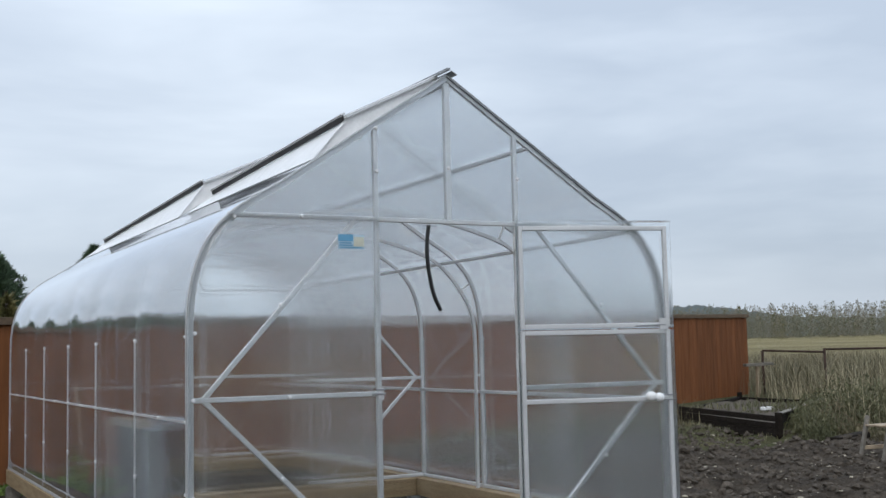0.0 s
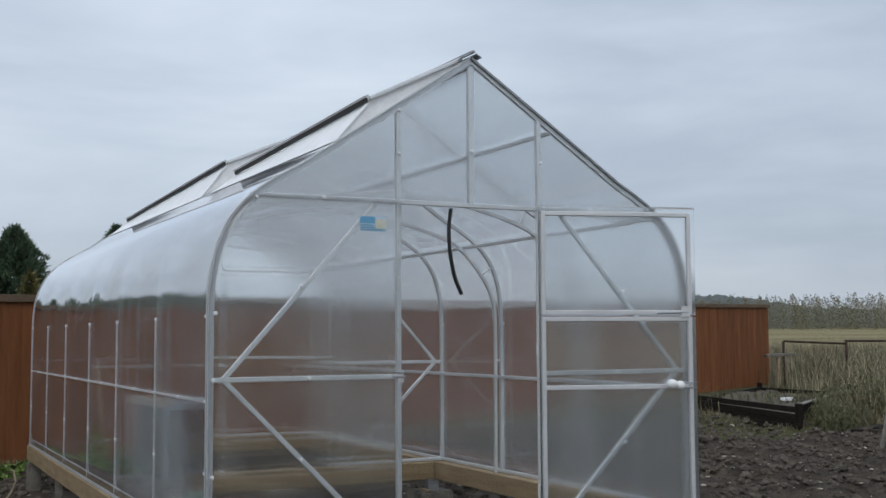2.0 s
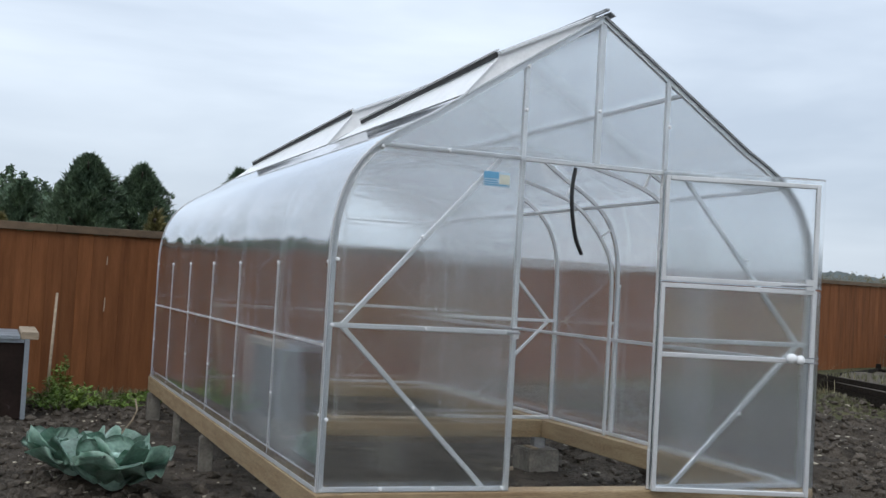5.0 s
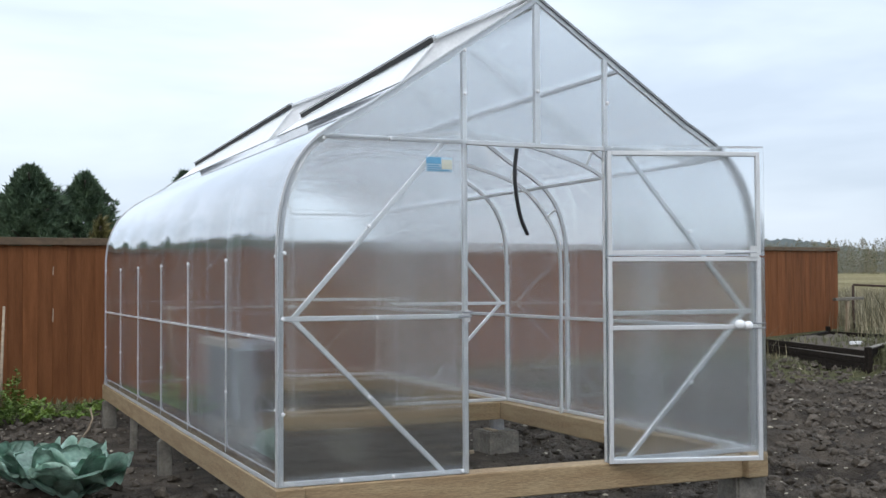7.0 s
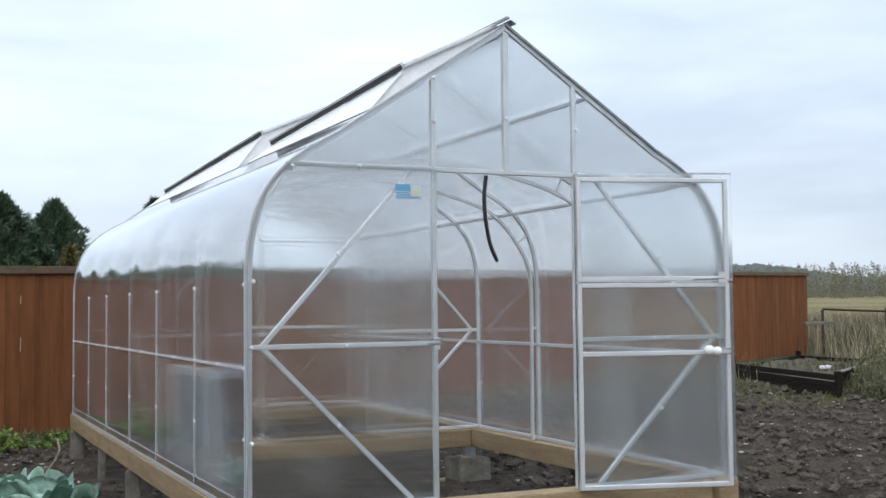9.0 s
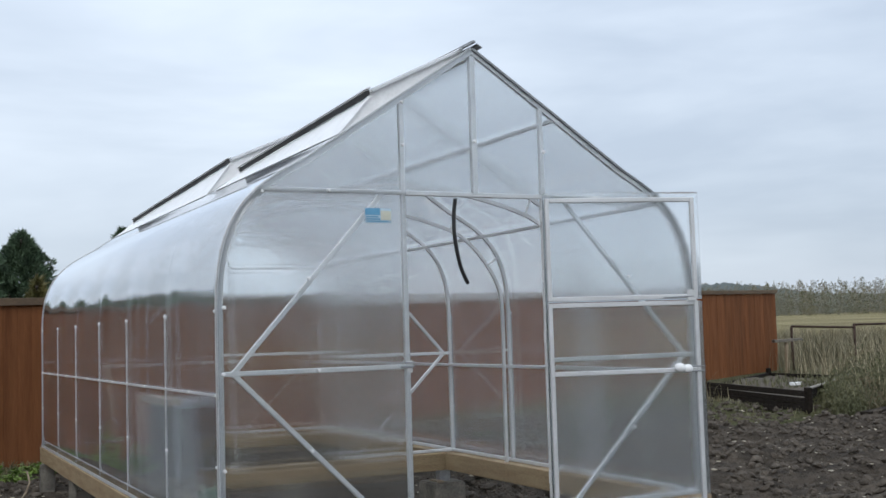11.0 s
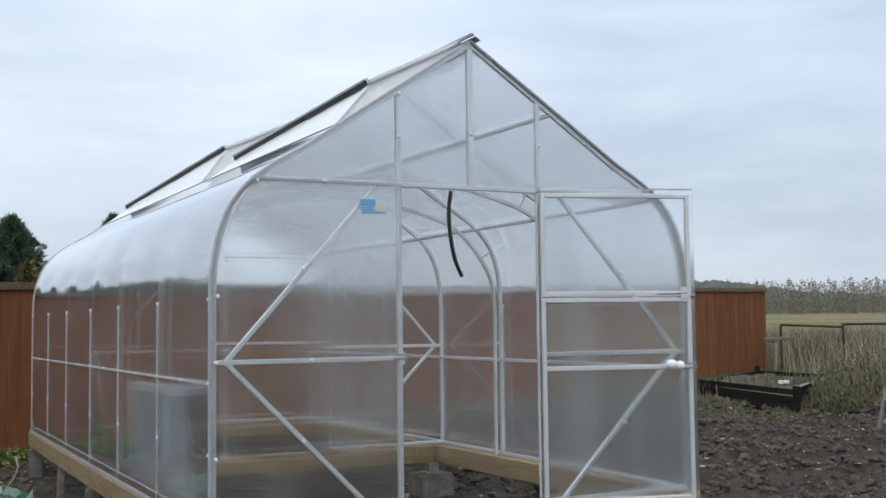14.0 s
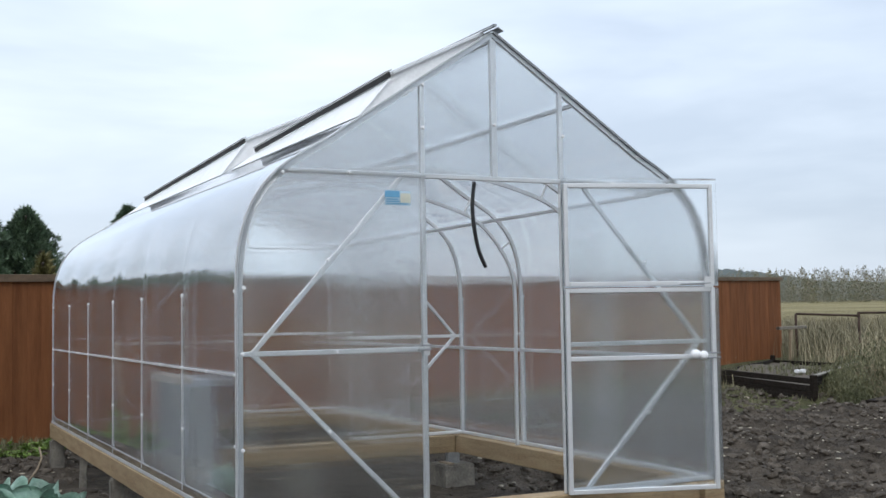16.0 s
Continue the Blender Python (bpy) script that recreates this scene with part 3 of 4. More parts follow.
def roof_vent(y0, y1, rise0, rise1):
    """A hatch hinged at the ridge, its lower edge lifted, more at one end than at the other."""
    vent = part("roof_vent", bmesh.new(), STEEL, house, "hinged roof hatch, slightly open")
    ends = []
    for y, rise in ((y0, rise0), (y1, rise1)):
        ends.append((Vector((0.9, y, roof_z(0.9) + rise)), Vector((1.47, y, 3.065))))
    lo, hi = ends[0]
    side = (hi - lo).normalized()
    up = Vector((-side.z, 0, side.x))
    bm = bmesh.new()
    v = [bm.verts.new(p) for k in range(4) for p in [((a, b, b, a)[k] + up * (0.006 if k < 2 else 0.012)) for a, b in ends]]
    for q in ((0, 1, 3, 2), (2, 3, 5, 4), (4, 5, 7, 6), (6, 7, 1, 0), (0, 2, 4, 6), (1, 3, 5, 7)):
        bm.faces.new([v[i] for i in q])
    part("vent_sheet", bm, POLY_ROOF, vent)

    def along(name, dx, dz, w, d, face, mat, label=""):
        off = Vector((dx, 0, dz))
        part(name, rod(ends[0][0] + off, ends[1][0] + off, w, d, face), mat, vent, label)

    part("vent_rail", rod(ends[0][0], ends[1][0], 0.02, 0.02, (1, 0, 0)), STEEL, vent)
    part("vent_rail", rod(ends[0][1], ends[1][1], 0.02, 0.02, (1, 0, 0)), STEEL, vent)
    n = max(2, round((y1 - y0) / 1.05))
    for j in range(n + 1):
        part("vent_bar", rod(ends[0][0].lerp(ends[1][0], j / n), ends[0][1].lerp(ends[1][1], j / n), 0.02, 0.02), STEEL, vent)
    along("seal_strip", -0.014, -0.008, 0.03, 0.008, (1, 0, 0.2), RUBBER, "black rubber seal strip")
    along("edge_trim", -0.016, 0.016, 0.012, 0.03, (1, 0, 0.5), STEEL)
    # skirt widened down the roof; its white imitates the sky's reflection there
    skirt = bmesh.new()
    v = [skirt.verts.new((x + dx, p.y, z)) for dx in (-0.01, -0.004) for p, _ in ends for x, z in ((0.71, roof_z(0.7) + 0.016), (0.9, max(p.z - 0.03, roof_z(0.9) + 0.018)))]
    for q in ((0, 1, 3, 2), (4, 5, 7, 6), (0, 1, 5, 4), (2, 3, 7, 6), (1, 3, 7, 5), (0, 2, 6, 4)):
        skirt.faces.new([v[i] for i in q])
    part("sky_white_skirt", skirt, WASHER, vent, "pale skirt below the seal, widened in white to imitate sky reflected by the roof")
    # added white end plates, also in place of the bright roof reflection
    for (a, b), y in zip(ends, (y0 + 0.014, y1 - 0.014)):
        cheek = [(0.712, roof_z(0.712) + 0.012), (a.x, roof_z(a.x) + 0.012), (b.x, roof_z(b.x) + 0.012), (b.x, b.z - 0.002), (a.x, a.z - 0.006)]
        part("sky_white_cheek", plate(cheek, y, 0.004), WASHER, vent)
    screw = None
    for j in range(int((y1 - y0) / 0.3)):
        m = pose(lo.x + 0.02, y0 + 0.15 + 0.3 * j, lo.z + (rise1 - rise0) * (0.15 + 0.3 * j) / (y1 - y0) + 0.032)
        if screw is None:
            b2 = bmesh.new()
            bmesh.ops.create_cone(b2, segments=8, radius1=0.008, radius2=0.004, depth=0.016, cap_ends=True)
            screw = mesh_of("screw", b2, STEEL_DULL)
        s = new("screw", screw)
        s.parent = vent
        s.matrix_parent_inverse = vent.matrix_world.inverted()
        s.matrix_world = m


roof_vent(0.05, 2.57, 0.13, 0.05)
roof_vent(2.83, 6.48, 0.16, 0.06)

# washers and screws on the sheets
wb = bmesh.new()
bmesh.ops.create_cone(wb, segments=10, radius1=0.0115, radius2=0.007, depth=0.01, cap_ends=True)
washer_mesh = mesh_of("washer", wb, WASHER)


def washer(m):
    s = new("washer", washer_mesh)
    s.parent = house
    s.matrix_parent_inverse = house.matrix_world.inverted()
    s.matrix_world = m


for k in range(7):
    y = min(max(ARCH_Y[k], 0.012), L - 0.012)
    for z in (0.8, 1.585, Z_SIDE):
        washer(pose(-0.013, y, z, 0, -90, 0))
        washer(pose(W + 0.013, y, z, 0, 90, 0))
    if k < 6:
        washer(pose(-0.014, (ARCH_Y[k] + ARCH_Y[k + 1]) / 2, Z_SIDE, 0, -90, 0))
for x, z in ((0.485, 1.745), (0.485, 0.847), (0.53, Z_RAIL), (0.33, ZB + 0.015), (0.62, ZB + 0.015), (1.02, ZB + 0.015), (0.02, Z_RAIL), (0.02, 0.78), (0.03, 1.6),
             (0.61, Z_TIE), (1.05, 2.48), (1.5, 2.52), (1.955, 2.48), (0.24, 2.2), (1.05, 2.72), (2.52, 1.745), (2.52, 0.847), (2.47, Z_RAIL), (2.3, Z_TIE)):
    washer(pose(x, -OUT - 0.006, z, 90, 0, 0))


# ---- door leaf in two halves, folded back against the front wall ----
HX, HY, EX, EY = 1.93, -0.045, 2.81, -0.3
door = empty("greenhouse_door", HX, HY, ZB, "stable door of steel tube and clear polycarbonate, folded open", "door")
turn = Matrix.Translation((HX, HY, 0)) @ Matrix.Rotation(math.atan2(EY - HY, EX - HX), 4, "Z")
DW = math.hypot(EX - HX, EY - HY)


def leaf(name, z0, z1, rails, label):
    lf = part(name, bmesh.new(), STEEL, door, label)

    def add(n, bm, mat, lab="", parent=lf):
        bmesh.ops.transform(bm, matrix=turn, verts=bm.verts)
        return part(n, bm, mat, parent, lab)

    for x in (0.013, DW - 0.013):
        add("stile", rod((x, 0, z0), (x, 0, z1), 0.025, 0.025), STEEL)
    for z in (z0 + 0.013, z1 - 0.013, *rails):
        add("leaf_rail", rod((0.026, 0, z), (DW - 0.026, 0, z), 0.026, 0.026), STEEL)
    over = 0.035
    top = z1 + (over if z1 > 2 else -0.002)
    sheet = add("leaf_sheet", bowed(lambda z: -0.005, lambda z: DW + over, z0 - 0.004, top, 0.02, -0.006), POLY)
    for p in sheet.data.polygons:
        p.use_smooth = True
    return lf, add


lower, add = leaf("lower_leaf", ZB - 0.004, 1.587, (1.18,), "lower half of the door")
bm = bmesh.new()
bmesh.ops.create_uvsphere(bm, u_segments=16, v_segments=10, radius=0.03)
bmesh.ops.transform(bm, matrix=Matrix.Translation((DW - 0.14, -0.032, 1.195)) @ Matrix.Diagonal((1.1, 0.8, 0.95, 1)), verts=bm.verts)
g = bmesh.ops.create_uvsphere(bm, u_segments=16, v_segments=10, radius=0.027)
bmesh.ops.transform(bm, matrix=Matrix.Translation((DW - 0.09, -0.03, 1.188)), verts=g["verts"])
add("tied_wrap", bm, WASHER, "white plastic wrap tied round the rail")
for dz in (-0.014, 0.014):
    add("latch_bolt", rod((DW - 0.07, -0.03, 1.187 + dz), (DW + 0.02, -0.03, 1.187 + dz), 0.008, 0.008), STEEL_DULL)
upper, add = leaf("upper_leaf", 1.599, 2.2, (), "upper half of the door")
add("latch_bolt", rod((DW - 0.22, -0.02, 1.607), (DW - 0.03, -0.02, 1.612), 0.008, 0.008), STEEL_DULL)
add("latch_plate", box(DW - 0.07, -0.022, 1.585, DW - 0.015, -0.015, 1.65, 0.002), STEEL)
for z, x0 in ((0.6, 0), (1.4, 0), (1.75, 0), (2.1, 0)):
    hb = pipe([(HX - 0.018, HY + 0.012, z - 0.035), (HX - 0.018, HY + 0.012, z + 0.035)], 0.008)
    part("hinge", hb, STEEL, door)

# catch on the door post
catch = part("door_catch", rod((X_DL - 0.05, -0.03, 1.262), (X_DL + 0.03, -0.03, 1.262), 0.012, 0.012), STEEL_DULL, house, "steel bolt catch")
part("catch_plate", box(X_DL - 0.012, -0.028, 1.23, X_DL + 0.022, -0.022, 1.295, 0.002), STEEL, catch)
part("catch_bolt", rod((X_DL - 0.03, -0.036, 1.285), (X_DL + 0.035, -0.036, 1.285), 0.009, 0.009), STEEL_DULL, catch)

# ---- timber base ----
base = empty("timber_foundation", 1.5, 3.3, 0.26, "sawn pine beam foundation raised on short piers", "foundation")
for x in (0.0, W):
    for y0, y1 in ((-0.08, 3.298), (3.302, L + 0.08)):
        part("beam", rod((x + (0.045 if x < 1 else -0.045), y0, 0.335), (x + (0.045 if x < 1 else -0.045), y1, 0.335), 0.148, 0.15, (1, 0, 0), 0.006), TIMBER, base)
for y in (0.045, Y_MID, L - 0.045):
    part("beam", rod((0.122, y, 0.333), (W - 0.122, y, 0.333), 0.148, 0.15, (0, 1, 0), 0.006), TIMBER, base)

pier_mesh = None
for x, y, s in ((0.01, 6.45, 0.13), (0.0, 3.25, 0.1), (0.02, 0.1, 0.1), (0.02, 4.9, 0.06), (2.84, 3.28, 0.3), (2.98, 0.12, 0.22), (3.02, 6.45, 0.2), (1.5, 3.3, 0.2)):
    low = 0.085 if s > 0.25 else 0.0
    pb = box(x - s / 2, y - s / 2, -0.1, x + s / 2, y + s / 2, 0.258 - low, 0.012)
    for v in pb.verts:
        v.co.x += 0.012 * noise.noise(v.co * 7)
        v.co.y += 0.012 * noise.noise(v.co * 7 + Vector((4, 4, 4)))
    thing("support_pier", pb, PIER, "short weathered block pier under the beam", "pier", "foundation piers")

thing("beam_bracket", box(2.8, 3.24, 0.172, 2.9, 3.32, 0.259, 0.004), STEEL_DULL, "grey metal packing block between pier and beam", "bracket")
thing("mortar_slab", box(2.74, 3.14, 0.1725, 2.798, 3.34, 0.187, 0.004), PALE_WOOD, "pale thin slab lying on the pier", "slab")

# ---- hose, sticker and spare sheet in the greenhouse ----
hose_pts = [(x, 0.06, z) for x, z in smooth_line(((1.405, 2.2), (1.392, 2.1), (1.393, 2.0), (1.406, 1.9), (1.43, 1.8), (1.47, 1.715)), 5)]
thing("hanging_hose", pipe(hose_pts, 0.012), HOSE, "short black rubber hose hanging from the tie beam", "hose", smooth=True)
# sticker with unreadable print
sticker = thing("sticker", box(0.813, -0.0235, 2.045, 0.967, -0.0215, 2.125), PALEBLUE, "small blue and yellow maker's sticker on the front sheet", "sticker")
part("band", box(0.813, -0.0255, 2.088, 0.9, -0.0237, 2.125), BLUE, sticker, "blue field")
part("band", box(0.905, -0.0255, 2.06, 0.965, -0.0237, 2.112), YELLOW, sticker, "yellow field")
for z, x0, x1 in ((2.078, 0.82, 0.89), (2.066, 0.82, 0.9), (2.054, 0.82, 0.95)):
    part("printed_bar", box(x0, -0.0255, z - 0.003, x1, -0.0237, z + 0.003), BLUE, sticker)
bm = bmesh.new()
v = [bm.verts.new(p) for p in ((0.1, 0.62, 0.412), (0.1, 2.16, 0.412), (0.045, 2.16, 1.11), (0.045, 0.62, 1.11), (0.106, 0.62, 0.412), (0.106, 2.16, 0.412), (0.051, 2.16, 1.11), (0.051, 0.62, 1.11))]
for q in ((0, 1, 2, 3), (7, 6, 5, 4), (0, 1, 5, 4), (1, 2, 6, 5), (2, 3, 7, 6), (3, 0, 4, 7)):
    bm.faces.new([v[i] for i in q])
thing("spare_sheet", bm, POLY_MILKY, "offcut of milky polycarbonate leaning inside the wall", "sheet")

# ---- board fence ----
rng = random.Random(4)
fence = empty("board_fence", 6.0, fence_y(6.0), 0, "tall brown-stained board fence with a flat cap rail", "fence")
FX0, FX1 = -9.2, 20.0
fdir = Vector((1, 0.447, 0)).normalized()
fnor = Vector((fdir.y, -fdir.x, 0))
flen = (FX1 - FX0) / fdir.x
fstart = Vector((FX0, fence_y(FX0), 0))
board_meshes = []
for k in range(6):
    b = box(-0.094, -0.011, -0.3, 0.094, 0.011, 1.93, 0.0008)
    bow = rng.uniform(-0.001, 0.001)
    for vert in b.verts:
        vert.co.x += bow * vert.co.z
    board_meshes.append(mesh_of("board", b, BOARD))
n_boards = int(flen / 0.19)
yaw = math.degrees(math.atan2(fdir.y, fdir.x))
for i in range(n_boards):
    p = fstart + fdir * (0.095 + i * 0.19) + fnor * rng.uniform(-0.002, 0.002)
    ob = new("board", board_meshes[i % 6] if rng.random() < 0.7 else rng.choice(board_meshes))
    ob.parent = fence
    ob.matrix_parent_inverse = fence.matrix_world.inverted()
    ob.matrix_world = pose(p.x, p.y, fence_rise(p.x) + rng.uniform(0.0, 0.03), 0, rng.uniform(-0.04, 0.04), yaw)
# thin strips in the bare-wood colour imitate daylight passing between boards
for d, z0, z1 in ((6.9, 0.98, 1.3), (7.15, 1.0, 1.28), (7.72, 1.02, 1.36), (7.06, 1.62, 1.82), (7.5, 1.74, 1.86), (9.6, 1.0, 1.16), (9.62, 1.56, 1.66), (6.6, 1.1, 1.3), (10.7, 0.9, 1.12), (5.4, 0.8, 1.2)):
    p = fstart + fdir * (0.19 * round(d / 0.19)) + fnor * 0.014
    part("pale_slit", rod((p.x, p.y, z0), (p.x + 0.004, p.y, z1), 0.012, 0.003, fnor, 0.0), PALE_WOOD, fence)
for z0, z1 in ((0.4, 0.5), (1.5, 1.6)):
    a, b = fstart - fnor * 0.035, fstart + fdir * flen - fnor * 0.035
    part("rail", rod((a.x, a.y, (z0 + z1) / 2 + fence_rise(a.x)), (b.x, b.y, (z0 + z1) / 2 + fence_rise(b.x)), 0.09, 0.04, fnor), BOARD, fence)
k = 0
while k * 3.0 < flen:
    a, b = fstart + fdir * (k * 3.0), fstart + fdir * min(k * 3.0 + 2.997, flen)
    h0, h1 = 1.985 + fence_rise(a.x), 1.985 + fence_rise(b.x)
    part("cap_rail", rod((a.x, a.y, h0), (b.x, b.y, h1), 0.09, 0.11, fnor, 0.004), CAP, fence)
    p = a - fnor * 0.09
    part("post", rod((p.x, p.y, -0.2), (p.x, p.y, 1.9 + fence_rise(p.x)), 0.09, 0.09, fnor, 0.005), CAP, fence)
    k += 1


# ---- plants ----
def blades(name, pts, height, width, mat, label, category, lean=0.35, seed=1, kind="stuff", seg=3):
    """Many curved blades as one object. pts: (x, y, z, scale)."""
    r = np.random.RandomState(seed)
    vs, fs = [], []
    for x, y, z, s in pts:
        h = height * s * r.uniform(0.55, 1.15)
        w = width * r.uniform(0.6, 1.3)
        a = r.uniform(0, 2 * math.pi)
        ln = lean * h * r.uniform(0.1, 1.2)
        ca, sa, b = math.cos(a), math.sin(a), len(vs)
        c2, s2 = math.cos(a + r.uniform(0.9, 2.2)), math.sin(a + r.uniform(0.9, 2.2))
        for j in range(seg):
            t = j / seg
            ww = w * (1 - 0.55 * t) / 2
            cx, cy, cz = x + ca * ln * t * t, y + sa * ln * t * t, z + h * (t - 0.12 * t * t)
            vs.append((cx - c2 * ww, cy - s2 * ww, cz))
            vs.append((cx + c2 * ww, cy + s2 * ww, cz))
        vs.append((x + ca * ln, y + sa * ln, z + h * 0.88))
        for j in range(seg - 1):
            fs.append((b + 2 * j, b + 2 * j + 1, b + 2 * j + 3, b + 2 * j + 2))
        fs.append((b + 2 * seg - 2, b + 2 * seg - 1, b + 2 * seg))
    me = bpy.data.meshes.new(name)
    me.from_pydata(vs, [], fs)
    me.materials.append(mat)
    return tagged(new(name, me), label, category, kind=kind)


def scatter(n, inside, x0, x1, y0, y1, seed):
    r = np.random.RandomState(seed)
    out = []
    while len(out) < n:
        x, y = r.uniform(x0, x1), r.uniform(y0, y1)
        s = inside(x, y)
        if s > 0 and r.uniform() < min(s, 1):
            out.append((x, y, lift(x, y) - 0.01, 0.6 + 0.5 * min(s, 1)))
    return out


def tall_zone(x, y):
    """Dry weeds beyond the garden, thick past the raised bed and thinning towards the soil."""
    edge = 0.8 * noise.noise((x * 0.5, y * 0.5, 1.0))
    if y > fence_y(x) - 2.6 and x < 20.3:
        return 0
    if in_bed(x, y):
        return 0
    along = (x - 13.1) * 0.72 + (y - 6.6) * 0.4 + edge
    if along < 0:
        return 0
    clump = 0.55 + 0.9 * noise.noise((x * 0.8, y * 0.8, 4))
    return max(0.12, min(1, along * 0.35)) * max(clump, 0.1)


BED = [Vector((12.5, 11.7)), Vector((11.5, 7.95)), Vector((15.6, 11.1)), Vector((16.6, 14.5))]


def in_bed(x, y):
    p, ok = Vector((x, y)), True
    for a, b in zip(BED, BED[1:] + BED[:1]):
        e, q = b - a, p - a
        ok &= e.x * q.y - e.y * q.x > -0.15
    return ok


blades("dry_weeds", scatter(26000, tall_zone, 11.5, 42, -1, 32, 3), 1.12, 0.013, DRY, "tall dry yellow-grey weeds and grass", "weeds", 0.7, 3)
blades("green_weeds", scatter(7000, lambda x, y: tall_zone(x, y) * (1 if noise.noise((x * 0.5, y * 0.5, 20)) > 0.05 else 0.1), 11.5, 31, 1, 26, 5), 0.6, 0.02, LOW, "tangled green weeds among dry stalks", "weeds", 0.5, 5)


def far_zone(x, y):
    """Rank growth out to the edge of the open field."""
    if y > fence_y(x) - 1.0 and x < 20.6:
        return 0
    d = math.hypot(x + 1.5, y + 5.7)
    if not 29 < d < 52:
        return 0
    return 0.35 + 0.8 * max(noise.noise((x * 0.35, y * 0.35, 12)), 0)


blades("far_weeds", scatter(30000, far_zone, 16, 50, -4, 46, 6), 1.08, 0.02, DEAD, "rank brown weeds reaching out to the field", "weeds", 0.5, 6, seg=2)


def low_zone(x, y):
    d = fence_y(x) - y
    if d < 0.05 or in_bed(x, y):
        return 0
    n = 0.5 + noise.noise((x * 0.8, y * 0.8, 7))
    if d < 1.3 and x < 12:
        return n * (1.3 - d)
    if 8.3 < x < 14.5 and 4.5 < y < 12.5:
        return n * max(0, min(1, (x * 0.5 + y * 0.6 - 10.1) * 0.8))
    return 0


blades("rough_grass", scatter(11000, low_zone, -7, 14.5, 4, 15, 8), 0.13, 0.012, LOW, "low rough grass along the fence and bed", "grass", 0.6, 8)


def leafy_clump(name, x, y, r, h, n, leaf, mat, label, seed):
    """A low weed: thin stems that carry small pointed leaves."""
    q = random.Random(seed)
    plant = empty(name, x, y, lift(x, y), label, "plant")
    vs, fs = [], []
    stems = bmesh.new()
    for s in range(max(6, n // 22)):
        a, d = q.uniform(0, 6.28), r * math.sqrt(q.random())
        bx, by = x + 0.35 * d * math.cos(a), y + 0.35 * d * math.sin(a)
        tx, ty, tz = x + d * math.cos(a), y + d * math.sin(a), lift(x, y) + h * q.uniform(0.45, 1.1) * (1 - 0.5 * d / r)
        bar(stems, (bx, by, lift(x, y) - 0.02), (tx, ty, tz), 0.006, 0.006, (1, 0.2, 0))
        for j in range(22):
            t = 0.2 + 0.8 * q.random()
            p = Vector((bx + (tx - bx) * t, by + (ty - by) * t, lift(x, y) + (tz - lift(x, y)) * t))
            di = Vector((q.uniform(-1, 1), q.uniform(-1, 1), q.uniform(-0.2, 0.8))).normalized()
            si = di.cross(Vector((q.uniform(-0.3, 0.3), q.uniform(-0.3, 0.3), 1))).normalized()
            ln = leaf * q.uniform(0.6, 1.3)
            b = len(vs)
            vs += [tuple(p), tuple(p + di * ln * 0.5 + si * ln * 0.3), tuple(p + di * ln - Vector((0, 0, ln * 0.25))), tuple(p + di * ln * 0.5 - si * ln * 0.3)]
            fs.append((b, b + 1, b + 2, b + 3))
    part("stem", stems, mat, plant)
    me = bpy.data.meshes.new("leaves")
    me.from_pydata(vs, [], fs)
    me.materials.append(mat)
    ob = new("leaves", me)
    ob.parent = plant
    ob.matrix_parent_inverse = plant.matrix_world.inverted()
    return plant


bpy.context.view_layer.update()
for x, y, r, h, n, s in ((-0.85, 6.95, 0.42, 0.4, 600, 1), (-0.35, 7.4, 0.4, 0.26, 380, 2), (-0.85, 7.65, 0.22, 0.68, 300, 3), (-1.6, 7.5, 0.5, 0.4, 400, 4), (0.15, 7.95, 0.35, 0.18, 260, 5)):
    leafy_clump("weed_plant", x, y, r, h, n, 0.06, WEED, "bright green leafy weed growing by the fence", s)


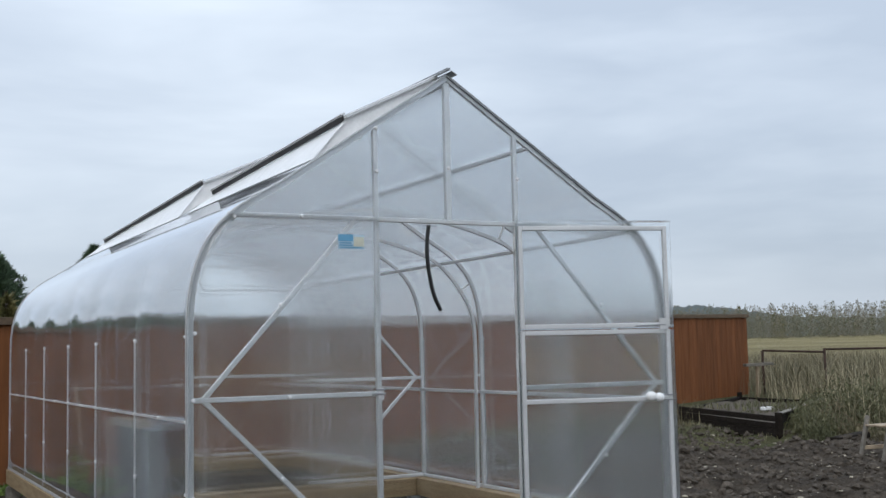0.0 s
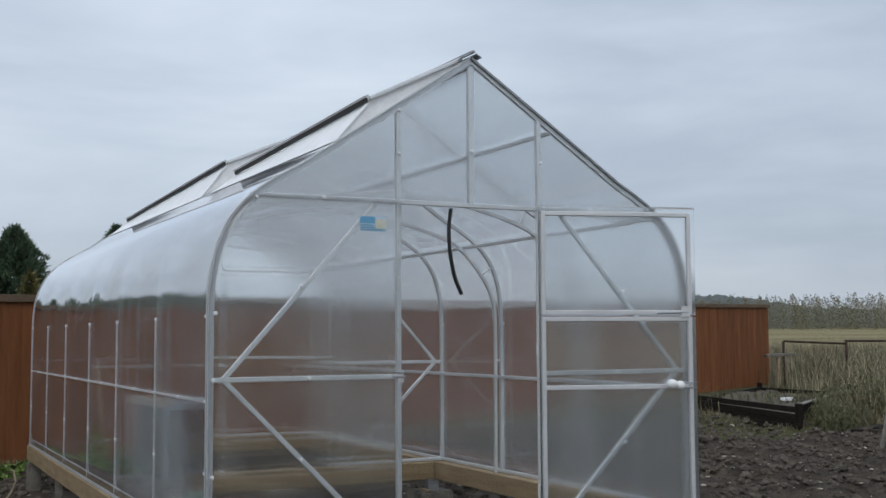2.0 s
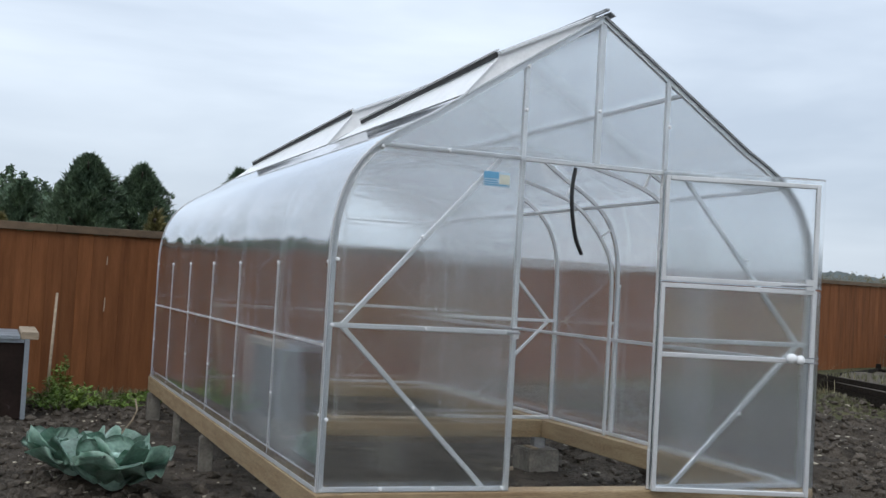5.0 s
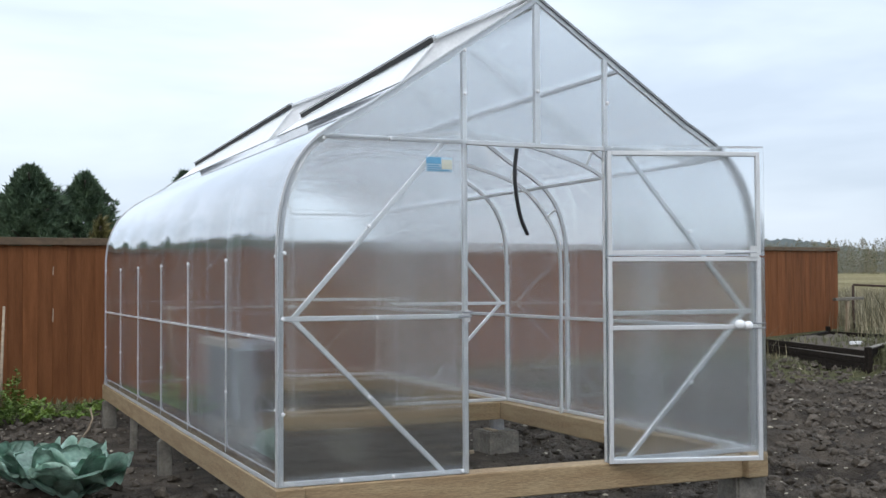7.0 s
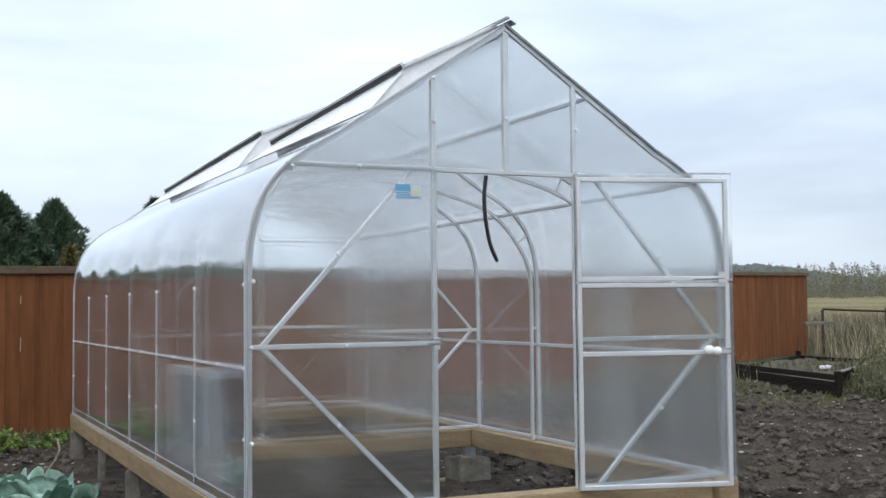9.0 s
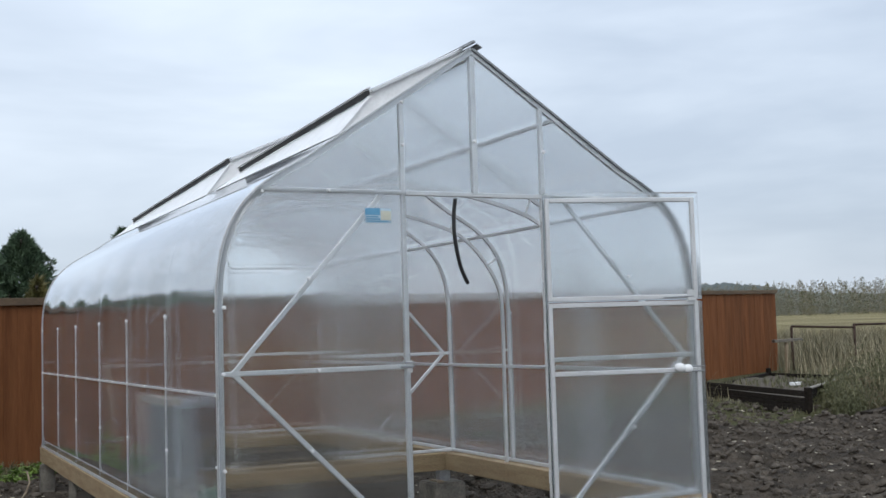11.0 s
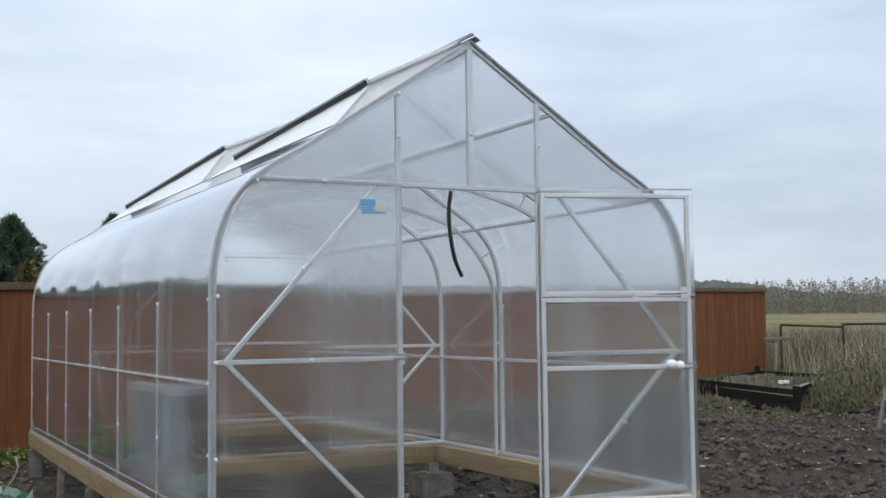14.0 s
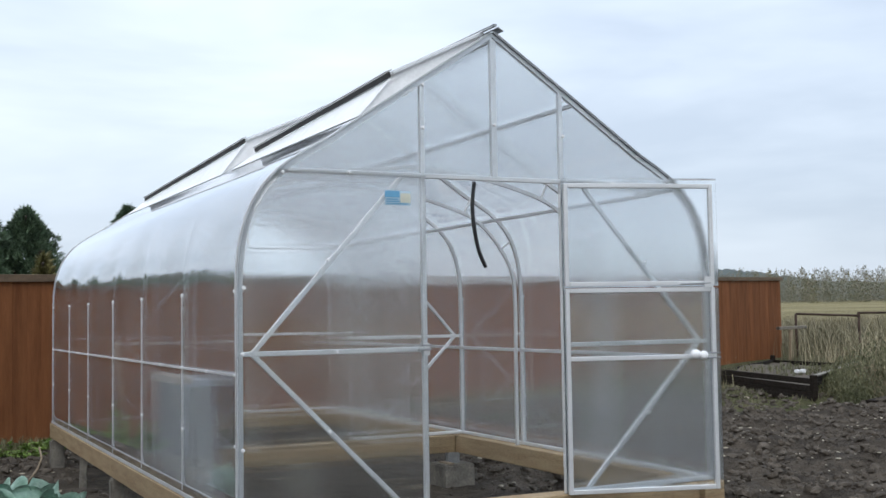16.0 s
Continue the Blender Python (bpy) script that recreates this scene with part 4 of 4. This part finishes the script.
def cabbage(x, y, r, seed):
    """Loose blue-green leaves round a head."""
    q = random.Random(seed)
    plant = empty("cabbage", x, y, lift(x, y), "blue-green cabbage with broad loose outer leaves", "cabbage", "cabbages in the soil")
    bpy.context.view_layer.update()
    base = Vector((x, y, lift(x, y)))

    def leaf(az, tilt, size, z):
        bm = bmesh.new()
        rows = []
        ph = q.uniform(0, 6)
        for i in range(12):
            t = i / 11
            row = []
            for j in range(13):
                u = j / 6 - 1
                half = size * 0.8 * math.sqrt(max(0.04, math.sin(math.pi * (0.05 + 0.87 * t))))
                ruff = 0.055 * size * (abs(u) ** 3 + t**4) * math.sin(8 * u + 6 * t + ph)
                cup = 0.26 * size * u * u * (0.4 + 0.6 * t)
                rad = size * (t * math.cos(tilt * 0.6) - 0.05 * t**3 * u * u)
                hz = size * (t * math.sin(tilt) * 1.05 - 0.34 * t**3) + cup + ruff + 0.012 * size * math.cos(15 * u)
                row.append(bm.verts.new((rad, u * half, hz)))
            rows.append(row)
        for a, b in zip(rows, rows[1:]):
            for k in range(12):
                bm.faces.new((a[k], a[k + 1], b[k + 1], b[k]))
        geo = bmesh.ops.solidify(bm, geom=bm.faces[:], thickness=0.004)
        bmesh.ops.transform(bm, matrix=Matrix.Translation(base + Vector((0, 0, z))) @ Matrix.Rotation(az, 4, "Z"), verts=bm.verts)
        part("leaf", bm, CABBAGE, plant, smooth=True)

    for k in range(7):
        leaf(k * 2.4 + q.uniform(-0.3, 0.3), q.uniform(0.6, 1.0), r * q.uniform(0.95, 1.2), 0.05)
    for k in range(5):
        leaf(k * 2.4 + 1 + q.uniform(-0.3, 0.3), q.uniform(1.1, 1.35), r * q.uniform(0.7, 0.9), 0.1)
    head = bmesh.new()
    bmesh.ops.create_icosphere(head, subdivisions=3, radius=r * 0.34)
    for v in head.verts:
        v.co += v.co.normalized() * 0.02 * noise.noise(v.co * 14)
        v.co += base + Vector((0, 0, r * 0.42))
    part("head", head, CABBAGE, plant, smooth=True)


cabbage(-1.0, 2.85, 0.33, 1)
cabbage(-0.78, 2.2, 0.36, 2)
thing("dead_stalk", pipe([(-0.55, 4.3, 0.0), (-0.52, 4.32, 0.12), (-0.44, 4.3, 0.24), (-0.41, 4.28, 0.33), (-0.43, 4.28, 0.42)], 0.012, 6, 0.6), PALE_WOOD, "pale bent dead stalk standing in the soil", "stalk", smooth=True)

# ---- cold frame and pole by the fence ----
CF0, CF1, CFH = 6.2, 7.4, 0.77
cf = empty("cold_frame", -2.0, 6.8, 0, "dark plywood cold frame with a grey sheet lid", "cold frame")
bpy.context.view_layer.update()
part("front_panel", box(-2.9, CF0, 0.0, -1.27, CF0 + 0.03, CFH, 0.003), PLY, cf)
part("side_panel", box(-1.272, CF0 + 0.032, 0.0, -1.245, CF1, CFH, 0.003), PLY, cf)
part("side_panel", box(-2.9, CF0 + 0.032, 0.0, -2.873, CF1, CFH, 0.003), PLY, cf)
part("back_panel", box(-2.872, CF1 - 0.03, 0.0, -1.274, CF1, CFH, 0.003), PLY, cf)
part("corner_strip", box(-1.285, CF0 - 0.015, 0.0, -1.24, CF0 - 0.001, CFH + 0.02, 0.002), ZINC, cf, "grey metal corner strip")
part("top_strip", box(-2.9, CF0 - 0.02, CFH - 0.03, -1.29, CF0 - 0.002, CFH + 0.003, 0.002), ZINC, cf, "grey metal edge strip")
part("lid", box(-2.95, CF0 - 0.05, CFH + 0.004, -1.33, CF1 + 0.05, CFH + 0.04, 0.004), ZINC, cf, "grey zinc sheet lid")
part("lid_batten", box(-1.325, CF0 - 0.02, CFH + 0.004, -1.16, CF1 - 0.02, CFH + 0.075, 0.006), PALE_WOOD, cf, "bare wooden batten")
thing("leaning_pole", pipe([(-0.98, 7.75, 0.0), (-0.95, 8.0, 0.6), (-0.92, 8.22, 1.2)], 0.018, 8, 0.85), PALE_WOOD, "thin pale pole leaning against the fence", "pole", smooth=True)

thing("pale_stick", rod((2.3, 3.0, 0.03), (2.47, 2.94, 0.05), 0.03, 0.03, (0, 0, 1), 0.003), PALE_WOOD, "short pale stick lying on the soil", "stick")

# ---- raised bed, iron fence and trestle by the weeds ----
bed = empty("raised_bed", 14.0, 11.2, 0, "old dark timber raised bed, partly rotten", "raised bed")
bpy.context.view_layer.update()
for a, b, hs in ((0, 1, (0.04, 0.14, 0.24, 0.34)), (1, 2, (0.05, 0.15, 0.25, 0.34)), (2, 3, (0.1, 0.2, 0.3)), (3, 0, (0.1, 0.2, 0.3))):
    p, q2 = BED[a], BED[b]
    e = (q2 - p).normalized()
    nn = Vector((e.y, -e.x, 0))
    for h in hs:
        part("plank", rod((p.x + e.x * 0.04, p.y + e.y * 0.04, h + rng.uniform(-0.025, 0.02)), (q2.x - e.x * 0.04, q2.y - e.y * 0.04, h + rng.uniform(-0.06, 0.02)), 0.09, rng.uniform(0.035, 0.06), nn, 0.006), OLD_WOOD, bed)
for p in BED:
    part("corner_post", rod((p.x, p.y, -0.1), (p.x, p.y, 0.42), 0.09, 0.09, (1, 0, 0), 0.008), OLD_WOOD, bed)
p, q2 = BED[1], BED[2]
part("edge_board", rod((p.x, p.y, 0.4), (q2.x, q2.y, 0.385), 0.022, 0.09, (0.6, -0.8, 0), 0.004), PIER, bed, "weathered grey edge board")
soil = bmesh.new()
top = []
for i in range(13):
    row = []
    for j in range(13):
        u, w2 = i / 12, j / 12
        p = (BED[0] * (1 - u) + BED[1] * u) * (1 - w2) + (BED[3] * (1 - u) + BED[2] * u) * w2
        row.append(soil.verts.new((p.x, p.y, 0.25 + 0.16 * noise.noise((p.x * 1.7, p.y * 1.7, 2)))))
    top.append(row)
for a, b in zip(top, top[1:]):
    for k in range(12):
        soil.faces.new((a[k], a[k + 1], b[k + 1], b[k]))
part("soil_fill", soil, CLOD, bed, "dark crumbly soil", smooth=True)
blades("bed_weeds", [(BED[0].x + 0.4 + 2.6 * rng.random(), BED[0].y - 1.4 + 2.0 * rng.random(), 0.28, rng.uniform(0.4, 1)) for _ in range(420)], 0.22, 0.016, LOW, "green weeds in the raised bed", "weeds", 0.6, 12)
thing("pale_rag", box(13.3, 10.2, 0.3, 13.52, 10.3, 0.36, 0.01), WASHER, "crumpled white plastic scrap on the bed", "scrap")

iron = empty("iron_fence", 22.3, 15.9, 0.1, "low rusty iron pipe fence in the weeds", "fence")
bpy.context.view_layer.update()
IP = [Vector((20.05, 17.4)), Vector((21.15, 16.3)), Vector((22.7, 14.7)), Vector((25.0, 11.4)), Vector((27.5, 7.0))]
for k, p in enumerate(IP):
    part("post", pipe([(p.x, p.y, -0.1), (p.x, p.y, 1.36 if k else 1.32)], 0.035, 8), RUST, iron, smooth=True)
for k, (a, b) in enumerate(zip(IP, IP[1:])):
    sag = -0.07 if k == 0 else 0.0
    part("rail", pipe([(a.x, a.y, 1.33), (b.x, b.y, 1.33 + sag)], 0.028, 8), RUST, iron, smooth=True)
ledge = empty("plank_ledge", 19.26, 16.76, 0.0, "short weathered plank nailed across a stake", "plank")
bpy.context.view_layer.update()
part("plank", rod((18.96, 16.9, 0.97), (19.61, 16.6, 1.0), 0.07, 0.25, (0.4, 0.9, 0), 0.006), PIER, ledge)
part("stake", rod((19.26, 16.76, -0.1), (19.26, 16.76, 0.93), 0.08, 0.08, (1, 0, 0), 0.006), PALE_WOOD, ledge)

TX, TY = 10.2, 4.8
tr = empty("trestle_table", TX, TY, 0, "broken low trestle of pale bare boards on the soil", "trestle")
bpy.context.view_layer.update()
for k in range(3):
    part("top_board", rod((TX - 0.05, TY + 0.15 - 0.16 * k, 0.42), (TX + 1.4, TY - 0.3 - 0.16 * k, 0.46), 0.025, 0.14, (0.3, 0.95, 0), 0.004), PALE_WOOD, tr)
for dx, dy in ((-0.02, 0.22), (-0.08, -0.2), (1.35, -0.22), (1.3, -0.65)):
    part("leg", rod((TX + dx - 0.12, TY + dy, -0.05), (TX + dx + 0.05, TY + dy, 0.54), 0.045, 0.05, (0, 1, 0), 0.005), PIER, tr)
for dy in (0.22, -0.2):
    part("stretcher", rod((TX - 0.08, TY + dy, 0.14), (TX + 1.3, TY + dy - 0.44, 0.17), 0.05, 0.035, (0, 1, 0), 0.004), PALE_WOOD, tr)
thing("loose_plank", rod((11.45, 6.75, 0.06), (12.2, 6.9, 0.1), 0.09, 0.2, (0.2, 1, 0), 0.006), OLD_WOOD, "dark plank lying on the ground", "plank")


def brambles(name, spots, mat, label, seed):
    """Tangled low shrubs as one object: small leaves in uneven mounds."""
    r = random.Random(seed)
    vs, fs = [], []
    for x, y, w, h in spots:
        for _ in range(1100):
            a, d, t = r.uniform(0, 6.28), math.sqrt(r.random()), r.random()
            env = math.sqrt(max(0, 1 - d * d)) * (0.75 + 0.5 * noise.noise((x + d * math.cos(a) * 2, y + d * math.sin(a) * 2, 3)))
            c = Vector((x + w * d * math.cos(a), y + w * d * math.sin(a), lift(x, y) + h * env * t))
            b = len(vs)
            for _k in range(3):
                vs.append(tuple(c + Vector((r.uniform(-1, 1), r.uniform(-1, 1), r.uniform(-1, 1) * 2.4)) * 0.024))
            fs.append((b, b + 1, b + 2))
    me = bpy.data.meshes.new(name)
    me.from_pydata(vs, [], fs)
    me.materials.append(mat)
    return tagged(new(name, me), label, "weeds", kind="stuff")


r7 = random.Random(7)
brambles("dark_brambles", [(r7.uniform(13.4, 20.5), r7.uniform(4.9, 10.4), r7.uniform(0.4, 1.0), r7.uniform(0.4, 1.35)) for _ in range(80)], BRAMBLE, "dark tangled weeds and brambles beside the bed", 41)
brambles("corner_brambles", [(11.6 + 4.0 * k / 22 + r7.uniform(-0.2, 0.3), 7.5 + 3.1 * k / 22 + r7.uniform(-0.5, 0.2), r7.uniform(0.25, 0.55), r7.uniform(0.3, 0.75)) for k in range(22)], BRAMBLE, "brown and green weeds leaning on the bed's corner", 43)
brambles("dead_brambles", [(r7.uniform(12.6, 18.4), r7.uniform(3.8, 9.4), r7.uniform(0.3, 0.7), r7.uniform(0.3, 0.7)) for _ in range(45)], DEAD, "dead brown weeds at the edge of the soil", 42)

# ---- clods and chips on the soil ----
def lumps(name, n, inside, x0, x1, y0, y1, lo, hi, mat, label, category, seed, flat=0.7):
    r = random.Random(seed)
    t = bmesh.new()
    bmesh.ops.create_icosphere(t, subdivisions=1, radius=1)
    bv = [v.co.copy() for v in t.verts]
    bf = [[v.index for v in f.verts] for f in t.faces]
    t.free()
    vs, fs, made = [], [], 0
    while made < n:
        x, y = r.uniform(x0, x1), r.uniform(y0, y1)
        if not inside(x, y):
            continue
        made += 1
        s = lo + (hi - lo) * r.random() ** 3
        rot = Euler((r.uniform(0, 6), r.uniform(0, 6), r.uniform(0, 6))).to_matrix()
        st = Vector((r.uniform(0.7, 1.4), r.uniform(0.6, 1.1), r.uniform(0.5, 1)))
        b, z = len(vs), lift(x, y)
        for c in bv:
            p = rot @ Vector((c.x * st.x, c.y * st.y, c.z * st.z)) * s * r.uniform(0.75, 1.2)
            vs.append((x + p.x, y + p.y, z + p.z * flat + s * 0.15))
        fs += [[b + i for i in f] for f in bf]
    me = bpy.data.meshes.new(name)
    me.from_pydata(vs, [], fs)
    me.materials.append(mat)
    return tagged(new(name, me), label, category, kind="stuff")


def on_soil(x, y):
    if -0.1 < x < 3.1 and -0.1 < y < 6.7:
        return random.random() < 0.35
    return fence_y(x) - y > 1.2 and not in_bed(x, y) and x < 12.5 + noise.noise((x, y, 0))


random.seed(9)
lumps("soil_clods", 26000, on_soil, -4, 13, -1.5, 11.5, 0.006, 0.075, CLOD, "loose dark clods of dug soil", "soil", 21)
lumps("pale_chips", 4200, on_soil, -3, 12.5, -0.5, 10, 0.004, 0.034, CHIP, "pale chips and dry scraps on the soil", "debris", 22, 0.35)


# ---- trees ----
def tree(x, y, h, r, mat, label, seed, n=1500, tuft=0.32, base=0.12, cone=0.75, name="pine_tree"):
    q = random.Random(seed)
    g = lift(x, y)
    ob = empty(name, x, y, g, label, "tree")
    bpy.context.view_layer.update()
    lean = [(x + 0.1 * math.sin(i * 1.3 + seed), y, g - 0.2 + (h * 0.95) * i / 5) for i in range(6)]
    part("trunk", pipe(lean, 0.05 + h * 0.018, 8, 0.15), BARK, ob, smooth=True)
    limbs = bmesh.new()
    for k in range(16):
        t = base + (0.9 - base) * k / 16
        a = k * 2.4
        rr = r * 0.8 * math.sin(math.pi * min(0.18 + t * 0.82, 1)) ** 0.7
        bar(limbs, (x, y, g + h * t), (x + rr * math.cos(a), y + rr * math.sin(a), g + h * min(t + 0.1, 0.98)), 0.05, 0.05, (0.3, 0.3, 1))
    part("limbs", limbs, BARK, ob)
    r2 = np.random.RandomState(seed + 100)
    t = r2.uniform(0, 1, n) ** 0.85
    a = r2.uniform(0, 2 * np.pi, n)
    env = r * np.sin(np.pi * np.minimum(0.2 + 0.8 * t, 1) ** cone).clip(0, 1) ** 0.65
    lump = 0.8 + 0.17 * np.sin(3 * a + 9 * t + seed) + 0.15 * np.sin(5 * a - 17 * t + 2 * seed) + 0.16 * np.sin(9 * a + 31 * t) + 0.1 * np.sin(14 * a - 53 * t + seed)
    d = env * lump * (1 - 0.6 * r2.uniform(0, 1, n) ** 1.6)
    c = np.stack([x + d * np.cos(a), y + d * np.sin(a), g + h * (base + (1 - base) * t) + 0.05 * h * np.sin(4 * a + seed) * (1 - t)], -1)
    verts = []
    for m in range(3):
        di = np.stack([np.cos(a), np.sin(a), r2.uniform(0.2, 1.6, n)], -1) + r2.uniform(-0.7, 0.7, (n, 3))
        di /= np.linalg.norm(di, axis=1, keepdims=True)
        si = np.cross(di, r2.uniform(-1, 1, (n, 3)))
        si /= np.linalg.norm(si, axis=1, keepdims=True) + 1e-6
        ln = (tuft * r2.uniform(0.6, 1.4, n) * np.where(r2.uniform(0, 1, n) < 0.06, 2.0, 1.0))[:, None]
        verts.append(np.stack([c - si * ln * 0.16, c + si * ln * 0.16, c + di * ln], 1))
    vs = np.concatenate(verts).reshape(-1, 3)
    fs = np.arange(len(vs)).reshape(-1, 3).tolist()
    vs = vs.tolist()
    me = bpy.data.meshes.new("crown")
    me.from_pydata(vs, [], fs)
    me.materials.append(mat)
    cr = new("crown", me)
    cr.parent = ob
    cr.matrix_parent_inverse = ob.matrix_world.inverted()
    return ob


tree(1.9, 46.5, 6.35, 2.1, PINE, "dense dark green pine behind the fence", 1, 34000, 0.13)
tree(4.25, 47.2, 6.15, 1.75, PINE, "dense dark green pine behind the fence", 2, 28000, 0.13)
tree(9.45, 51.5, 6.8, 1.6, PINE, "dark pine showing above the roof", 3, 18000, 0.14)
tree(-0.65, 49.5, 5.2, 1.8, PINE, "smaller dark green pine behind the fence", 4, 20000, 0.14)
tree(-3.6, 50.4, 5.0, 1.9, PINE, "smaller dark green pine behind the fence", 5, 20000, 0.14)
tree(2.1, 24.3, 2.9, 0.55, AUTUMN, "small yellow-green bush behind the fence", 6, 3000, 0.1, 0.05, name="bush")
tree(-1.6, 26.2, 2.7, 0.6, AUTUMN, "small yellowing bush behind the fence", 7, 3000, 0.1, 0.05, name="bush")


def woods(name, n, place, hmin, hmax, mat, label, seed, tuft=0.5, per=60):
    """Far woods as one object: ragged crowns on thin trunks."""
    r, r2 = random.Random(seed), np.random.RandomState(seed)
    spots = np.array([place(r) for _ in range(n)])
    h = r2.uniform(hmin, hmax, n)[:, None]
    wd = h * r2.uniform(0.16, 0.3, (n, 1))
    t, a = r2.uniform(0.03, 1, (n, per)), r2.uniform(0, 2 * np.pi, (n, per))
    d = wd * np.sin(np.pi * np.minimum(0.25 + 0.75 * t, 1)).clip(0, 1) ** 0.7 * r2.uniform(0.3, 1, (n, per))
    c = np.stack([spots[:, :1] + d * np.cos(a), spots[:, 1:2] + d * np.sin(a), spots[:, 2:] + h * t], -1)
    s = (h * 0.12 * tuft * r2.uniform(0.6, 1.4, (n, per)))[..., None, None]
    vs = (c[:, :, None, :] + s * (r2.uniform(-1, 1, (n, per, 3, 3)) * (1, 1, 1.1))).reshape(-1, 3)
    fs = np.arange(len(vs)).reshape(-1, 3).tolist()
    vs = vs.tolist()
    me = bpy.data.meshes.new(name)
    me.from_pydata(vs, [], fs)
    me.materials.append(mat)
    return tagged(new(name, me), label, "woods", kind="stuff")


def ring(dist, spread, a0, a1):
    """Random places at that distance, between two bearings in degrees clockwise from +y."""
    def place(r):
        a, d = radians(r.uniform(a0, a1)), dist + r.uniform(0, spread)
        return d * math.sin(a), d * math.cos(a), hill(d * math.sin(a), d * math.cos(a))
    return place


def hill(x, y):
    d, a = math.hypot(x, y), math.degrees(math.atan2(x, y))
    if d < 330:
        return 0.1 + far_rise(x, y)
    k = min((d - 330) / 300, 1)
    top = 8.2 + 7.5 * math.exp(-((a - 39.8) / 3.6) ** 2) + 1.5 * math.sin(a * 0.21) + 12 * math.exp(-((a + 12) / 14) ** 2)
    return 0.1 + far_rise(x, y) + k * top


def far_hills():
    bm = bmesh.new()
    rows = []
    for i in range(9):
        d = 325 + i * 48
        rows.append([bm.verts.new((d * math.sin(radians(a)), d * math.cos(radians(a)), hill(d * math.sin(radians(a)), d * math.cos(radians(a))) - (0.5 if i == 0 else 0) + (1.5 * noise.noise((a * 0.7, i, 0)) + 1.1 * noise.noise((a * 5, i, 3)) + 1.4 * noise.noise((a * 14, i, 7)) if i else 0))) for a in np.arange(-75, 112, 0.15)])
    for a, b in zip(rows, rows[1:]):
        for k in range(len(a) - 1):
            bm.faces.new((a[k], a[k + 1], b[k + 1], b[k]))
    return tagged(thing("backdrop", bm, FAR_B, "low wooded hills on the horizon", "hills"), kind="structure")


far_hills()
woods("far_woods", 4200, ring(225, 60, 20, 100), 3.4, 7.4, FAR_A, "grey-brown autumn woods across the field", 32, 0.17, 200)
woods("autumn_woods", 420, ring(218, 30, 20, 100), 2.5, 6.5, AUTUMN, "yellowing birches at the edge of the woods", 33, 0.18, 200)
woods("left_woods", 800, ring(78, 40, -52, 2.4), 6.4, 8.6, PINE, "dark mixed woods beyond the fence", 34, 0.24, 600)
woods("back_woods", 2600, ring(110, 60, 104, 300), 5.5, 9.5, PINE, "dark mixed woods closing the view behind the garden", 35, 0.3, 70)
